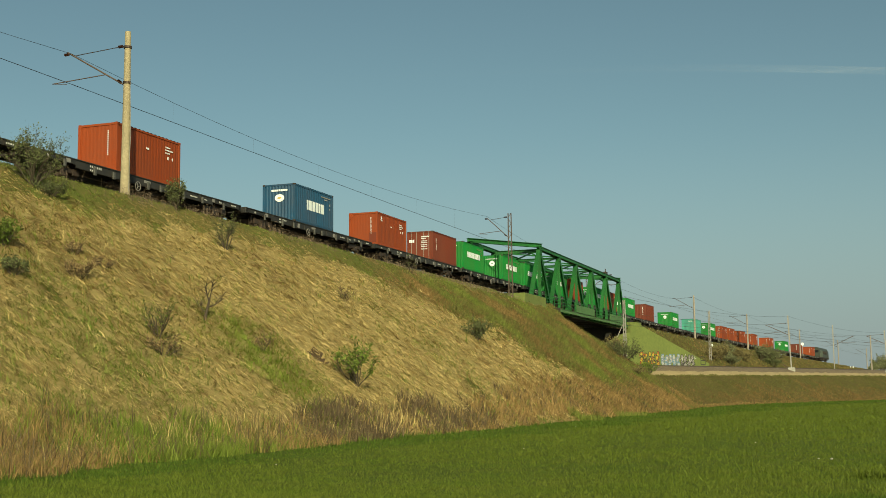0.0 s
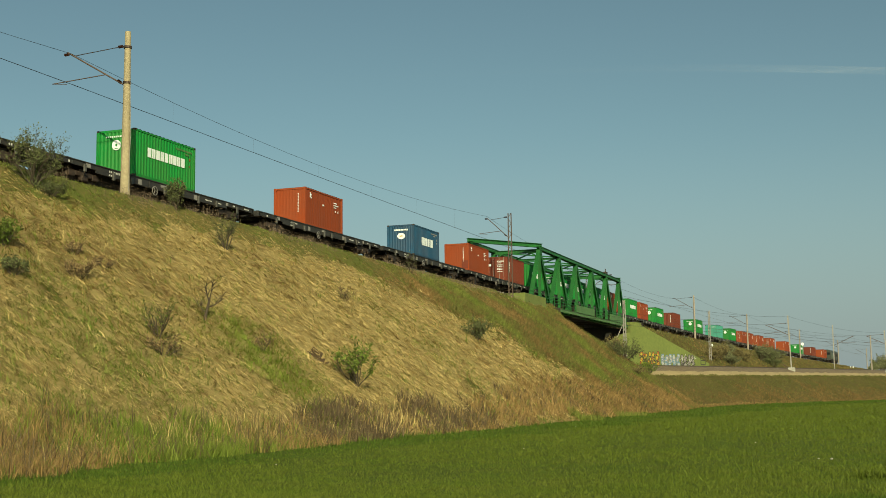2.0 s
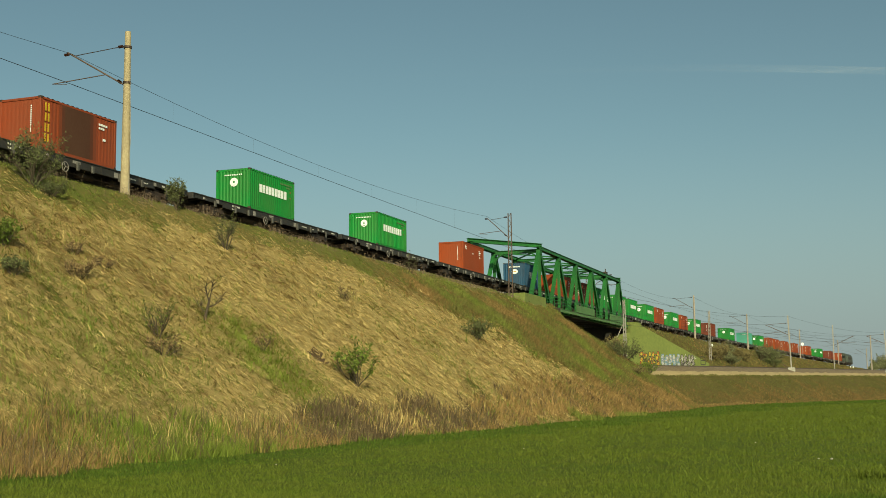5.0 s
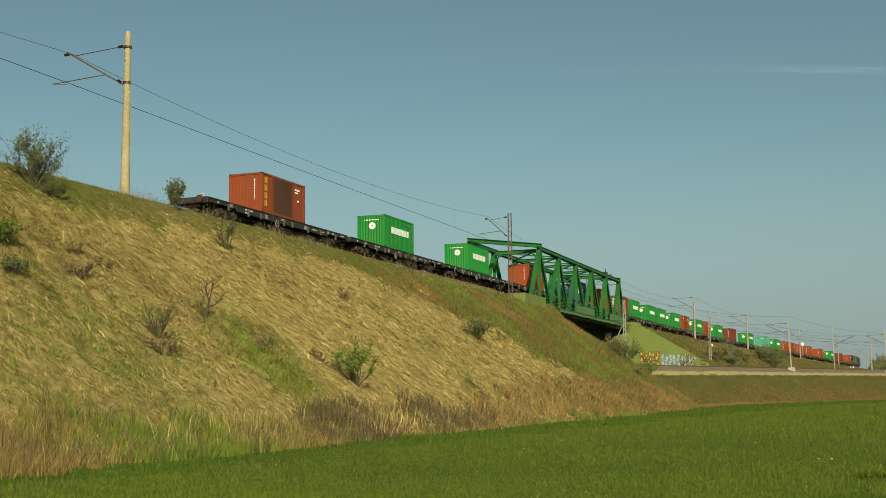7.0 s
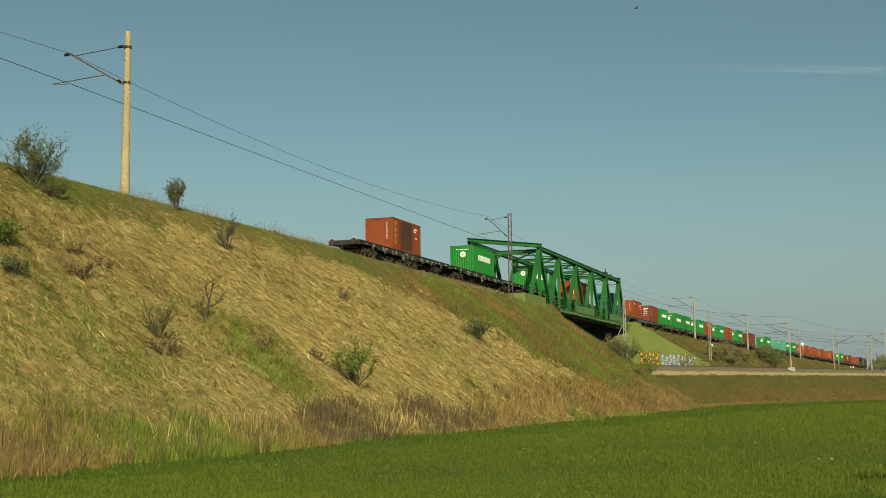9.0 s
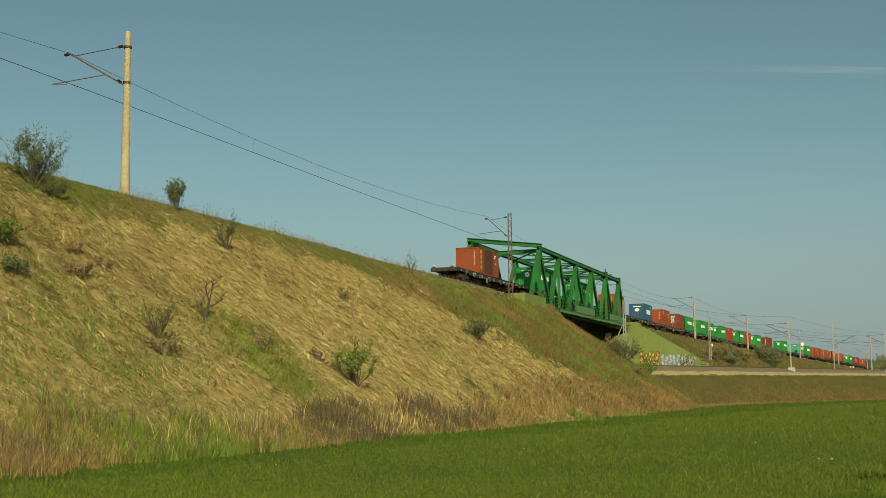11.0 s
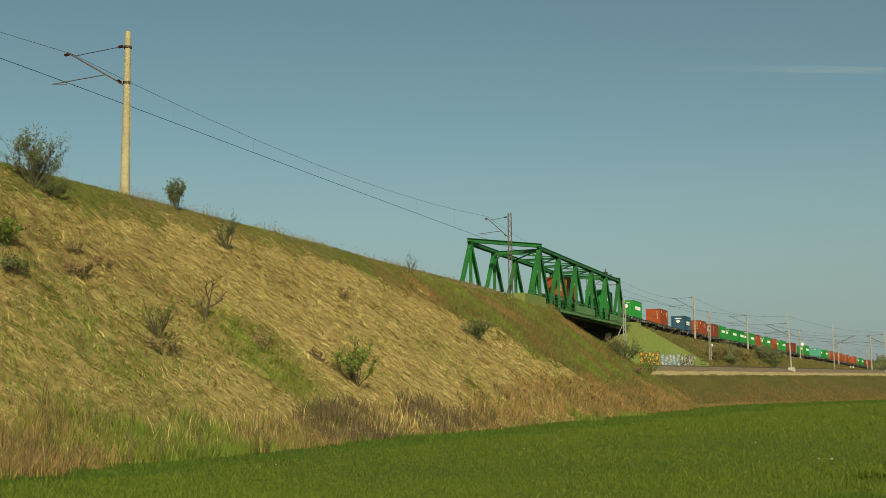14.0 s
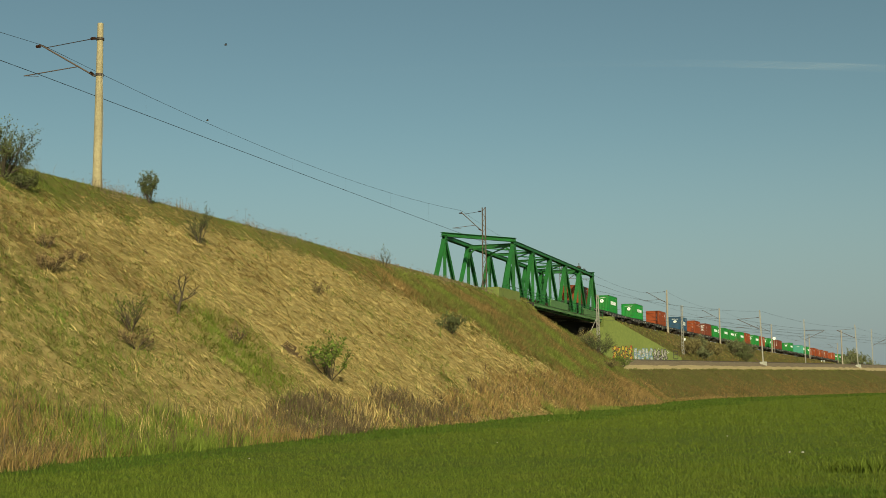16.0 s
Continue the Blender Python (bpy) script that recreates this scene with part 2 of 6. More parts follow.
def heights(x, y):
    """Ground height: field, ditch, two embankments. Also the zone: 0 field, 1 dry slope, 2 turf, 3 ballast, 4 path."""
    s = y + 0.0
    for _ in range(2):
        cx = np.interp(s, LS, LX)
        th = np.interp(s, LS, LTH)
        cy = np.interp(s, LS, LY)
        s = s + (y - cy) * np.cos(th) + (x - cx) * np.sin(th)
    cx, cy, th = np.interp(s, LS, LX), np.interp(s, LS, LY), np.interp(s, LS, LTH)
    off = (x - cx) * np.cos(th) - (y - cy) * np.sin(th)
    rail = np.interp(s, LS, LZ)
    field = 0.02 * wobble(x, y, 0.2) + 0.28 * np.clip((y - 80) / 90, 0, 1)
    a = np.abs(off)
    crest = rail - 0.72 - 0.42 * np.clip((s - 72) / 25, 0, 1) * np.clip((128 - s) / 3, 0, 1) * np.clip((off - 2.4) / 1.3, 0, 1)
    far_s = np.where(off < 0, off, np.minimum(off, 3.9))
    s_a, s_b = 122.5 + far_s * 4 / 3, 169.6 + far_s * 4 / 3
    gap = np.clip(np.minimum(s - s_a, s_b - s), 0, None)
    out = np.maximum(a - 3.9, 0)
    end_run = np.where((s - s_a) < (s_b - s), np.where(a > 3.9, np.clip(s - s_a + 4.5 * np.clip((a - 4.2) / 2.0, 0, 1), 0, None) * 0.8, gap * 40), np.where(out > 0, gap * 3, gap * 40))
    run = np.hypot(out, end_run)
    fall = run / 1.38
    up = crest - fall + np.where((run > 0.3), 0.16 * wobble(x, y, 1.2, 2.0) + 0.09 * wobble(x, y, 3.1, 5.0) + 0.07 * wobble(x * 0.55, y, 5.3, 9.0) + 0.05 * wobble(x * 0.5, y + 0.3 * x, 9.7, 4.0) * np.clip((130 - y) / 60, 0, 1), 0.0)
    for hx, hy, depth, rad in PITS:
        up = up - depth * np.exp(-((x - hx) / rad) ** 2 - ((y - hy) / (rad * 1.6)) ** 2)
    bed = np.where((a < 1.9), 0.50, np.clip(0.50 - (a - 1.9) * 0.7, 0, 0.5))
    up = up + np.where(gap > 0, 0.0, bed)
    # cut in front of the wing wall
    fx, fy = x + 34.2, y - 170.1
    u, f = fx * 0.439 + fy * 0.899, fx * 0.899 - fy * 0.439
    up = np.where((f > -0.3) & (u > -14) & (u < 17.2) & (s > 140), -50.0, up)
    e = low_x(y) - x
    e = e * 0.97
    low = np.where(e < 0, PATH_Z + e / 2.0, PATH_Z)
    low = np.where(e > 0, PATH_Z + np.clip(e * 0.46, 0, 0.52) + np.clip((e - 1.5) * 0.6, 0, BED_Z - PATH_Z - 0.52), low)
    low = np.where(e > 12.4, BED_Z - (e - 12.4) * 0.6, low)
    low = np.where(y < 90, -50.0, low + low_rise(y))
    z = np.maximum(np.maximum(field, up), low)
    zone = np.where(z <= field + 0.02, 0, np.where(up >= low, 1, 2))
    zone = np.where((zone == 2) & (e > -0.1) & (e < 1.4), 4, zone)
    zone = np.where((zone == 2) & (e >= 1.4) & (e < 13), 3, zone)
    zone = np.where((zone == 1) & (a < 2.15), 3, zone)
    return z, zone, off, s


def ground_z(x, y):
    return float(heights(np.array([float(x)]), np.array([float(y)]))[0][0])


# ---- ground ----
def spaced(*runs):
    out = []
    for a, b, d in runs:
        out += list(np.arange(a, b, d))
    return np.array(out)


def build_ground():
    gx = np.concatenate([[-4000, -1500, -700, -350, -200], spaced((-140, -60, 5), (-60, -48, 1.0), (-48, -12, 0.26), (-12, 24, 0.8), (24, 120, 4)), [140, 200, 350, 700, 1500, 4000]])
    gy = np.concatenate([[-4000, -1500, -600, -250, -100], spaced((-60, 10, 5), (10, 24, 0.5), (24, 70, 0.26), (70, 130, 0.4), (130, 210, 0.8), (210, 330, 2), (330, 700, 6)), [720, 800, 900, 1100, 1500, 2500, 4000]])
    X, Y = np.meshgrid(gx, gy)
    z, zone, off, s = heights(X.ravel(), Y.ravel())
    verts = np.stack([X.ravel(), Y.ravel(), z], 1)
    nx, ny = len(gx), len(gy)
    i = (np.arange(ny - 1)[:, None] * nx + np.arange(nx - 1)[None, :]).ravel()
    faces = np.stack([i, i + 1, i + nx + 1, i + nx], 1)
    cx, cy = verts[faces].mean(1)[:, 0], verts[faces].mean(1)[:, 1]
    z, zone, off, s = heights(cx, cy)
    n = wobble(cx, cy, 0.35, 1.0) + 0.5 * wobble(cx, cy, 1.1, 3.0)
    idx = np.full(len(faces), 0)
    idx[zone == 1] = 1
    idx[(zone == 1) & ((off < 6.2 + n) | (n > 1.1) | (s > 82 + 2.8 * (off - 10.3) + 5 * n))] = 2
    idx[(zone == 2) | ((zone == 1) & (s > 165))] = 5
    idx[(zone == 0) & ((cx - 0.6) ** 2 / 9 + (cy - 17.6) ** 2 / 1.2 + 0.4 * wobble(cx, cy, 3.0) < 1)] = 1
    idx[(zone == 1) & in_burrow(cx, cy)] = 6
    idx[zone == 3] = 3
    idx[zone == 4] = 4
    _, zv, _, _ = heights(verts[:, 0], verts[:, 1])
    e = low_x(verts[:, 1]) - verts[:, 0]
    verts[:, 2] -= np.where(np.isin(zv, (3, 4)) & (e > -0.2) & (e < 13.2) & (verts[:, 1] > 90), 0.22, 0.0)
    ob = soup("ground", verts, faces, [M["fieldsoil"], M["soil"], M["turf"], M["ballast"], M["sand"], M["bank"], M["earth"]], idx, "field and grassy railway embankments", "ground", "structure")
    ob.data.polygons.foreach_set("use_smooth", [True] * len(faces))
    return ob


build_ground()


def strip(name, mat, profile, label, category):
    """A long bed beside the lower line: profile of distances from the edge and heights."""
    ys = np.concatenate([np.arange(98, 300, 1.5), np.arange(300, 660, 8)])
    rng = np.random.RandomState(4)
    verts, faces = [], []
    k = len(profile)
    for y in ys:
        j = 0.10 * math.sin(y * 1.3) + 0.08 * math.sin(y * 3.1) + rng.normal(0, 0.04)
        for i, (e, z) in enumerate(profile):
            verts.append((float(low_x(np.array(y))) - e - (j if i in (0, k - 1) else 0), y, z + float(low_rise(y)) + rng.normal(0, 0.018)))
    for a in range(len(ys) - 1):
        for i in range(k - 1):
            q = a * k + i
            faces.append((q, q + k, q + k + 1, q + 1))
    tagged(soup(name, verts, faces, [mat]), label, category, "", "structure")


strip("path", M["sand"], [(-0.35, PATH_Z - 0.22), (-0.1, PATH_Z - 0.02), (0.6, PATH_Z + 0.29), (1.2, PATH_Z + 0.53), (1.6, PATH_Z + 0.54)], "pale sandy path beside the low ballast bed", "path")
strip("ballast_bed", M["ballast"], [(0.95, PATH_Z + 0.40), (1.15, PATH_Z + 0.56), (2.1, PATH_Z + 0.88), (2.6, BED_Z), (3.2, BED_Z + 0.04), (7.4, BED_Z + 0.02), (12.0, BED_Z + 0.02), (12.9, BED_Z - 0.5)], "grey-brown ballast bed of the lower railway line", "ballast")


def build_rails(name, label, point, spans, gauge=1.5):
    """Two rails along a line, with sleepers under them."""
    base = thing(name, label, "railway track", kind="structure")
    for o in (-gauge / 2, gauge / 2):
        bm = bmesh.new()
        ring = None
        for s in spans:
            c = [point(s, o + a, b) for a, b in ((-0.07, -0.17), (0.07, -0.17), (0.036, 0.0), (-0.036, 0.0))]
            r = [bm.verts.new(p) for p in c]
            if ring:
                for k in range(4):
                    bm.faces.new((ring[k], ring[(k + 1) % 4], r[(k + 1) % 4], r[k]))
            ring = r
        part("rail", bm, M["rail"], base)
    bm = bmesh.new()
    for s in np.arange(spans[0], spans[-1], 1.2):
        beam(bm, point(s, -1.3, -0.2), point(s, 1.3, -0.2), 0.24, 0.12)
    tagged(part("sleepers", bm, M["greyconcrete"], base), kind="stuff")
    return base


build_rails("railway_track", "steel rails on concrete sleepers along the embankment crest", line, list(np.arange(-50, 650, 10)))


def low_line(k):
    def point(s, off, dz):
        y = float(s)
        x = float(low_x(np.array(y))) - k
        return Vector((x + off, y - off * 0.23, BED_Z + 0.2 + float(low_rise(y)) + dz))
    return point


for k in (5.2, 9.6):
    build_rails("railway_track", "rusty steel rails on the low ballast bed", low_line(k), list(np.arange(92, 640, 12)))


# ---- truss bridge ----
XN, XF, ZB, ZT, ZD, PANEL = -36.15, -41.47, 11.1, 17.5, 11.45, 8.04


def build_bridge():
    b = thing("truss_bridge", "green painted steel truss railway bridge on concrete abutments", "bridge")
    G = M["bridge"]
    tops = {XN: [127.7 + PANEL * k for k in range(6)], XF: [120.2 + PANEL * k for k in range(6)]}
    for x, ty in tops.items():
        bm = bmesh.new()
        for o in (-0.17, 0.17):
            beam(bm, (x + o, ty[0] - 0.3, ZT + 0.06), (x + o, ty[-1] + 0.4, ZT - 0.12), 0.03, 0.34)
        for o, z in ((-0.2, -0.12), (0.2, -0.12)):
            beam(bm, (x + o, ty[0] - 0.3, ZT + z), (x + o, ty[-1] + 0.4, ZT + z - 0.18), 0.16, 0.03)
        beam(bm, (x, ty[0] - 0.3, ZT + 0.25), (x, ty[-1] + 0.4, ZT + 0.07), 0.54, 0.03)
        part("top_chord", bm, G, b)
        bm = bmesh.new()
        ibeam(bm, (x, ty[0] - PANEL / 2 - 0.3, ZB), (x, ty[-1] + PANEL / 2 + 0.3, ZB), 0.42, 0.48)
        part("bottom_chord", bm, G, b)
        for k, y in enumerate(ty):
            bm = bmesh.new()
            ibeam(bm, (x, y, ZB + 0.3), (x, y, ZT - 0.16), 0.30, 0.22, (0, 1, 0), 0.03, 0.03)
            part("vertical_post", bm, G, b)
            for d in (-1, 1):
                end = (d == -1 and k == 0) or (d == 1 and k == 5)
                bm = bmesh.new()
                p, q = (x, y + d * 0.15, ZT - 0.2), (x, y + d * PANEL / 2, ZB + 0.25)
                if d == -1:
                    ibeam(bm, p, q, 0.42 if end else 0.38, 0.30, (0, 1, 0), 0.03, 0.035)
                else:
                    ibeam(bm, p, q, 0.44, 0.32, (1, 0, 0), 0.02, 0.03)
                part("end_post" if end else "diagonal", bm, G, b)
            bm = bmesh.new()
            box(bm, x - 0.215, x + 0.215, y - 0.42, y + 0.42, ZT - 0.6, ZT - 0.16, 0.02)
            part("gusset_plate", bm, G, b)
        for k in range(7):
            y = ty[0] + (k - 0.5) * PANEL
            bm = bmesh.new()
            box(bm, x - 0.235, x + 0.235, y - 0.7, y + 0.7, ZB + 0.2, ZB + 0.62, 0.02)
            part("gusset_plate", bm, G, b)
    N, F = tops[XN], tops[XF]
    for k in (0, 5):
        p, q = Vector((XF, F[k], ZT + 0.36 - 0.05 * k)), Vector((XN, N[k], ZT + 0.36 - 0.05 * k))
        d = (q - p).normalized() * 0.38
        bm = bmesh.new()
        ibeam(bm, p - d, q + d, 0.4, 0.44)
        part("portal_beam", bm, G, b)
    for k in range(6):
        bm = bmesh.new()
        if k < 5:
            y = (N[k] + F[k + 1]) / 2
            ends = (k in (0, 4))
            ibeam(bm, (XF, y, ZT - 0.18), (XN, y, ZT - 0.18), 0.26, 0.42 if ends else 0.22)
            if ends:
                for x, d in ((XF, 1), (XN, -1)):
                    prev = None
                    for i in range(6):
                        a = i / 5 * math.pi / 2
                        c = (x + d * (0.2 + 1.1 * (1 - math.cos(a))), y, ZT - 1.5 + 1.15 * math.sin(a))
                        if prev:
                            beam(bm, prev, c, 0.2, 0.16)
                        prev = c
            part("cross_strut", bm, G, b)
    for k in range(4):
        for p, q in (((XN, N[k], ZT - 0.1), (XF, F[k + 2], ZT - 0.1)), ((XF, F[k + 1], ZT - 0.1), (XN, N[k + 1], ZT - 0.1))):
            bm = bmesh.new()
            beam(bm, p, q, 0.13, 0.12)
            part("wind_brace", bm, G, b)
    # floor, in dark iron so that its colour carries the shade below
    for k in range(8):
        y = 124.0 + k * 6.4
        bm = bmesh.new()
        ibeam(bm, (XF, y - 8.04, ZD - 0.05), (XN, y, ZD - 0.05), 0.3, 0.7)
        part("floor_beam", bm, M["iron"], b)
    for o in (-0.8, 0.8):
        bm = bmesh.new()
        ibeam(bm, (-38.87 + o, 118.5 + o * 1.3, ZD + 0.15), (-38.87 + o, 169 + o * 1.3, ZD + 0.15), 0.3, 0.5)
        part("stringer", bm, M["iron"], b)
    bm = bmesh.new()
    vs = [bm.verts.new((x, y, z)) for z in (ZD + 0.42, ZD + 0.50) for x, y in ((XF + 0.3, 116.5), (XN - 0.3, 124.5), (XN - 0.3, 172), (XF + 0.3, 164))]
    for f in ((3, 2, 1, 0), (4, 5, 6, 7), (0, 1, 5, 4), (1, 2, 6, 5), (2, 3, 7, 6), (3, 0, 4, 7)):
        bm.faces.new([vs[i] for i in f])
    part("deck_plate", bm, M["iron"], b)
    bm = bmesh.new()
    box(bm, XN - 0.2, XN + 0.2, 159.4, 160.4, ZT + 0.10, ZT + 0.42, 0.03)
    beam(bm, (XN, 159.9, ZT + 0.4), (XN, 159.9, ZT + 0.85), 0.1, 0.1)
    part("wire_bracket", bm, M["iron"], b)
    # outer walkway with its fascia, brackets, railing and boards
    xw, zw = XN + 0.95, 11.28
    bm = bmesh.new()
    box(bm, XN + 0.25, xw + 0.05, 126.8, 170.0, zw - 0.05, zw, 0.0)
    part("walkway", bm, M["iron"], b)
    bm = bmesh.new()
    ibeam(bm, (xw, 126.8, zw - 0.19), (xw, 170.0, zw - 0.19), 0.12, 0.37, (0, 0, 1), 0.02, 0.03)
    part("fascia_beam", bm, M["bridge_pale"], b, "faded green edge beam of the walkway")
    for k in range(12):
        y = 127.7 + k * PANEL / 2
        bm = bmesh.new()
        beam(bm, (XN + 0.2, y, zw - 0.3), (xw - 0.05, y, zw - 0.12), 0.1, 0.12)
        part("walkway_bracket", bm, M["bridge"], b)
    for k in range(26):
        y = 124.8 + k * 1.8
        bm = bmesh.new()
        beam(bm, (xw, y, zw - 0.02), (xw, y, zw + 1.1), 0.06, 0.06)
        part("railing_post", bm, M["bridge"], b)
    for z in (0.4, 0.75, 1.1):
        bm = bmesh.new()
        beam(bm, (xw, 120.5, zw + z), (xw, 170.0, zw + z), 0.05, 0.05)
        part("handrail", bm, M["bridge"], b)
    for y0, y1 in ((139.8, 148.8), (157.6, 167.0)):
        bm = bmesh.new()
        box(bm, xw + 0.04, xw + 0.09, y0, y1, zw + 0.02, zw + 0.86, 0.01)
        part("guard_board", bm, M["bridge_pale"], b, "pale green guard board on the railing")
    return b


build_bridge()


def prism(name, pts, thick, mat, parent=None, label=""):
    """A wall from an outline of points in a vertical plane, thickened backwards."""
    bm = bmesh.new()
    p = [Vector(v) for v in pts]
    n = (p[1] - p[0]).cross(p[2] - p[0]).normalized() * thick
    a = [bm.verts.new(v) for v in p]
    c = [bm.verts.new(v - n) for v in p]
    bm.faces.new(a)
    bm.faces.new(c[::-1])
    for i in range(len(p)):
        j = (i + 1) % len(p)
        bm.faces.new((a[j], a[i], c[i], c[j]))
    return part(name, bm, mat, parent, label)


def build_abutments():
    W = M["wallgreen"]
    a = thing("abutment", "pale green painted concrete abutment with a sloping wing wall", "abutment", "bridge abutments")
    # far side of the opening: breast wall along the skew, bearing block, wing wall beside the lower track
    # both breast walls use the masonry whose colour holds the under-bridge shade
    prism("breast_wall", [(-46.0, 160.9, 3.0), (-34.9, 171.8, 3.0), (-34.9, 171.8, 10.9), (-46.0, 160.9, 10.9)], 1.2, M["shadewall"], a)
    prism("wing_wall", [(-34.2 + 0.439 * u, 170.1 + 0.8985 * u, z) for u, z in ((-6.9, 3.0), (17.3, 3.0), (17.3, 6.1), (0.4, 11.45), (-1.2, 11.45), (-1.6, 10.2), (-3.2, 9.9), (-6.9, 8.2))], 0.7, W, a, "pale green wing wall with spray-painted pictures")
    bm = bmesh.new()
    box(bm, -36.2, -34.2, 171.2, 173.5, 8.0, 11.8, 0.05)
    part("bearing_block", bm, W, a)
    b = thing("abutment", "pale green painted concrete abutment sunk in the grassy slope", "abutment", "bridge abutments")
    bm = bmesh.new()
    box(bm, -36.9, -34.45, 116.3, 124.0, 6.0, 11.80, 0.05)
    part("bearing_block", bm, W, b)
    prism("wing_wall", [(-34.5, 124.0, 5.0), (-34.5, 133.0, 5.0), (-34.5, 133.0, 9.75), (-34.5, 124.0, 11.15)], 0.5, W, b)
    prism("breast_wall", [(-34.6, 127.6, 3.0), (-44.5, 115.5, 3.0), (-44.5, 115.5, 10.9), (-34.6, 127.6, 10.9)], 1.2, M["shadewall"], b)


build_abutments()


# ---- overhead line ----
CAT, CON = 6.78, 5.25


def build_mast(s, off, height, kind, arm=-1, base_dz=-0.72, point=line, reach=None):
    """An overhead-line mast at s, off metres beside the track, its cantilever reaching back over the rails."""
    o = point(s, off, base_dz)
    o.z = min(o.z, ground_z(o.x, o.y) + 0.05) if point is line and kind != "concrete" and s < 125 else o.z
    t = (point(s + 1, off, 0) - point(s - 1, off, 0)).normalized()
    side = Vector((t.y, -t.x, 0)).normalized() * arm
    if kind == "concrete":
        m = thing("catenary_mast", "round weathered concrete overhead line mast on the embankment", "mast", "overhead line masts")
    elif kind == "steel":
        m = thing("catenary_mast", "rust-red lattice steel overhead line mast", "mast", "overhead line masts")
    else:
        m = thing("catenary_mast", "grey steel overhead line mast beside the track", "mast", "overhead line masts")
    m.location = o
    up = Vector((0, 0, 1))
    if kind == "concrete":
        bm = bmesh.new()
        tube(bm, [up * -0.6, up * (height * 0.5), up * height], [0.245, 0.19, 0.145], 16)
        part("pole", bm, M["concrete"], m)
        for z in (height - 0.80, height - 2.62):
            bm = bmesh.new()
            tube(bm, [up * (z - 0.06), up * (z + 0.06)], 0.2, 14)
            part("clamp_band", bm, M["iron"], m)
        bm = bmesh.new()
        tube(bm, [Vector((0.25, -0.06, 0.2)), Vector((0.27, -0.06, 1.9)), Vector((0.32, -0.06, 3.0)), Vector((0.27, -0.06, 4.4)), Vector((0.21, -0.04, height - 2.6))], 0.013, 5)
        part("earth_cable", bm, M["galv"], m)
    elif kind == "steel":
        for a in (-1, 1):
            bm = bmesh.new()
            beam(bm, Vector((a * 0.2, 0, -0.5)), Vector((a * 0.15, 0, height)), 0.07, 0.14, (0, 1, 0))
            part("channel", bm, M["steelmast"], m)
        n = int(height / 0.5)
        for i in range(n):
            bm = bmesh.new()
            d = 1 if i % 2 else -1
            z = i * height / n
            beam(bm, Vector((-d * 0.17, -0.06, z)), Vector((d * 0.17, -0.06, z + height / n)), 0.05, 0.02, (0, 1, 0))
            part("lacing_bar", bm, M["steelmast"], m)
    else:
        mat = M["galv"] if kind == "steelgrey" else M["farconcrete"]
        bm = bmesh.new()
        if kind == "steelgrey":
            ibeam(bm, up * -0.8, up * height, 0.24, 0.26, (0, 1, 0), 0.05, 0.04)
        else:
            tube(bm, [up * -0.8, up * height], [0.2, 0.13], 10)
        part("pole", bm, mat, m)
    # cantilever: tie, tube, steady arm
    rail = point(s, 0, 0).z - o.z
    reach = reach or abs(off)
    pt = lambda d, z: side * d + up * z
    zt, zb = rail + CAT + 0.55, rail + CON - 0.05
    hi = min(height - 0.3, rail + CAT + 0.08)
    bm = bmesh.new()
    tube(bm, [pt(0.25, hi), pt(reach - 0.35, rail + CAT - 0.1)], 0.02, 6)
    part("tie_rod", bm, M["iron"], m)
    bm = bmesh.new()
    tube(bm, [pt(0.25, rail + CON - 0.33), pt(reach, rail + CAT + 0.12)], 0.04, 8)
    part("cantilever_tube", bm, M["steelmast"], m)
    bm = bmesh.new()
    q = 0.3
    tube(bm, [pt(0.25 + (reach - 0.25) * q, rail + CON - 0.33 + (CAT - CON + 0.45) * q), pt(reach + 0.9, rail + CON + 0.1)], 0.025, 6)
    tube(bm, [pt(reach + 0.9, rail + CON + 0.1), pt(reach, rail + CON)], 0.015, 6)
    part("steady_arm", bm, M["steelmast"], m)
    for d, z in ((0.3, hi), (0.35, rail + CON - 0.25), (reach - 0.05, rail + CAT + 0.02)):
        bm = bmesh.new()
        dirv = side if z > hi - 0.1 else (side * 0.8 + up * 0.6)
        for i in range(4):
            c = pt(d, z) + dirv * (i * 0.07)
            tube(bm, [c, c + dirv * 0.045], [0.085, 0.05], 8)
        part("insulator", bm, M["insulator"], m)
    return m


MASTS = [-11.0, 50.22, 114.2, 175.0, 222.0, 276.0, 344.0, 410.0, 482.0, 550.0]
for s, k in zip(MASTS, ["concrete", "concrete", "steel", "", "far", "far", "far", "far", "far", "far"]):
    if k:
        build_mast(s, 3.6, 8.3 if s < 120 else 7.9, k, reach=2.35 if k == "steel" else None)
build_mast(175.0, -3.5, 8.4, "steel", 1)


def wire(bm, p, q, sag, r, n=14):
    p, q = Vector(p), Vector(q)
    tube(bm, [p.lerp(q, i / n) - Vector((0, 0, sag * 4 * (i / n) * (1 - i / n))) for i in range(n + 1)], r, 5, False)


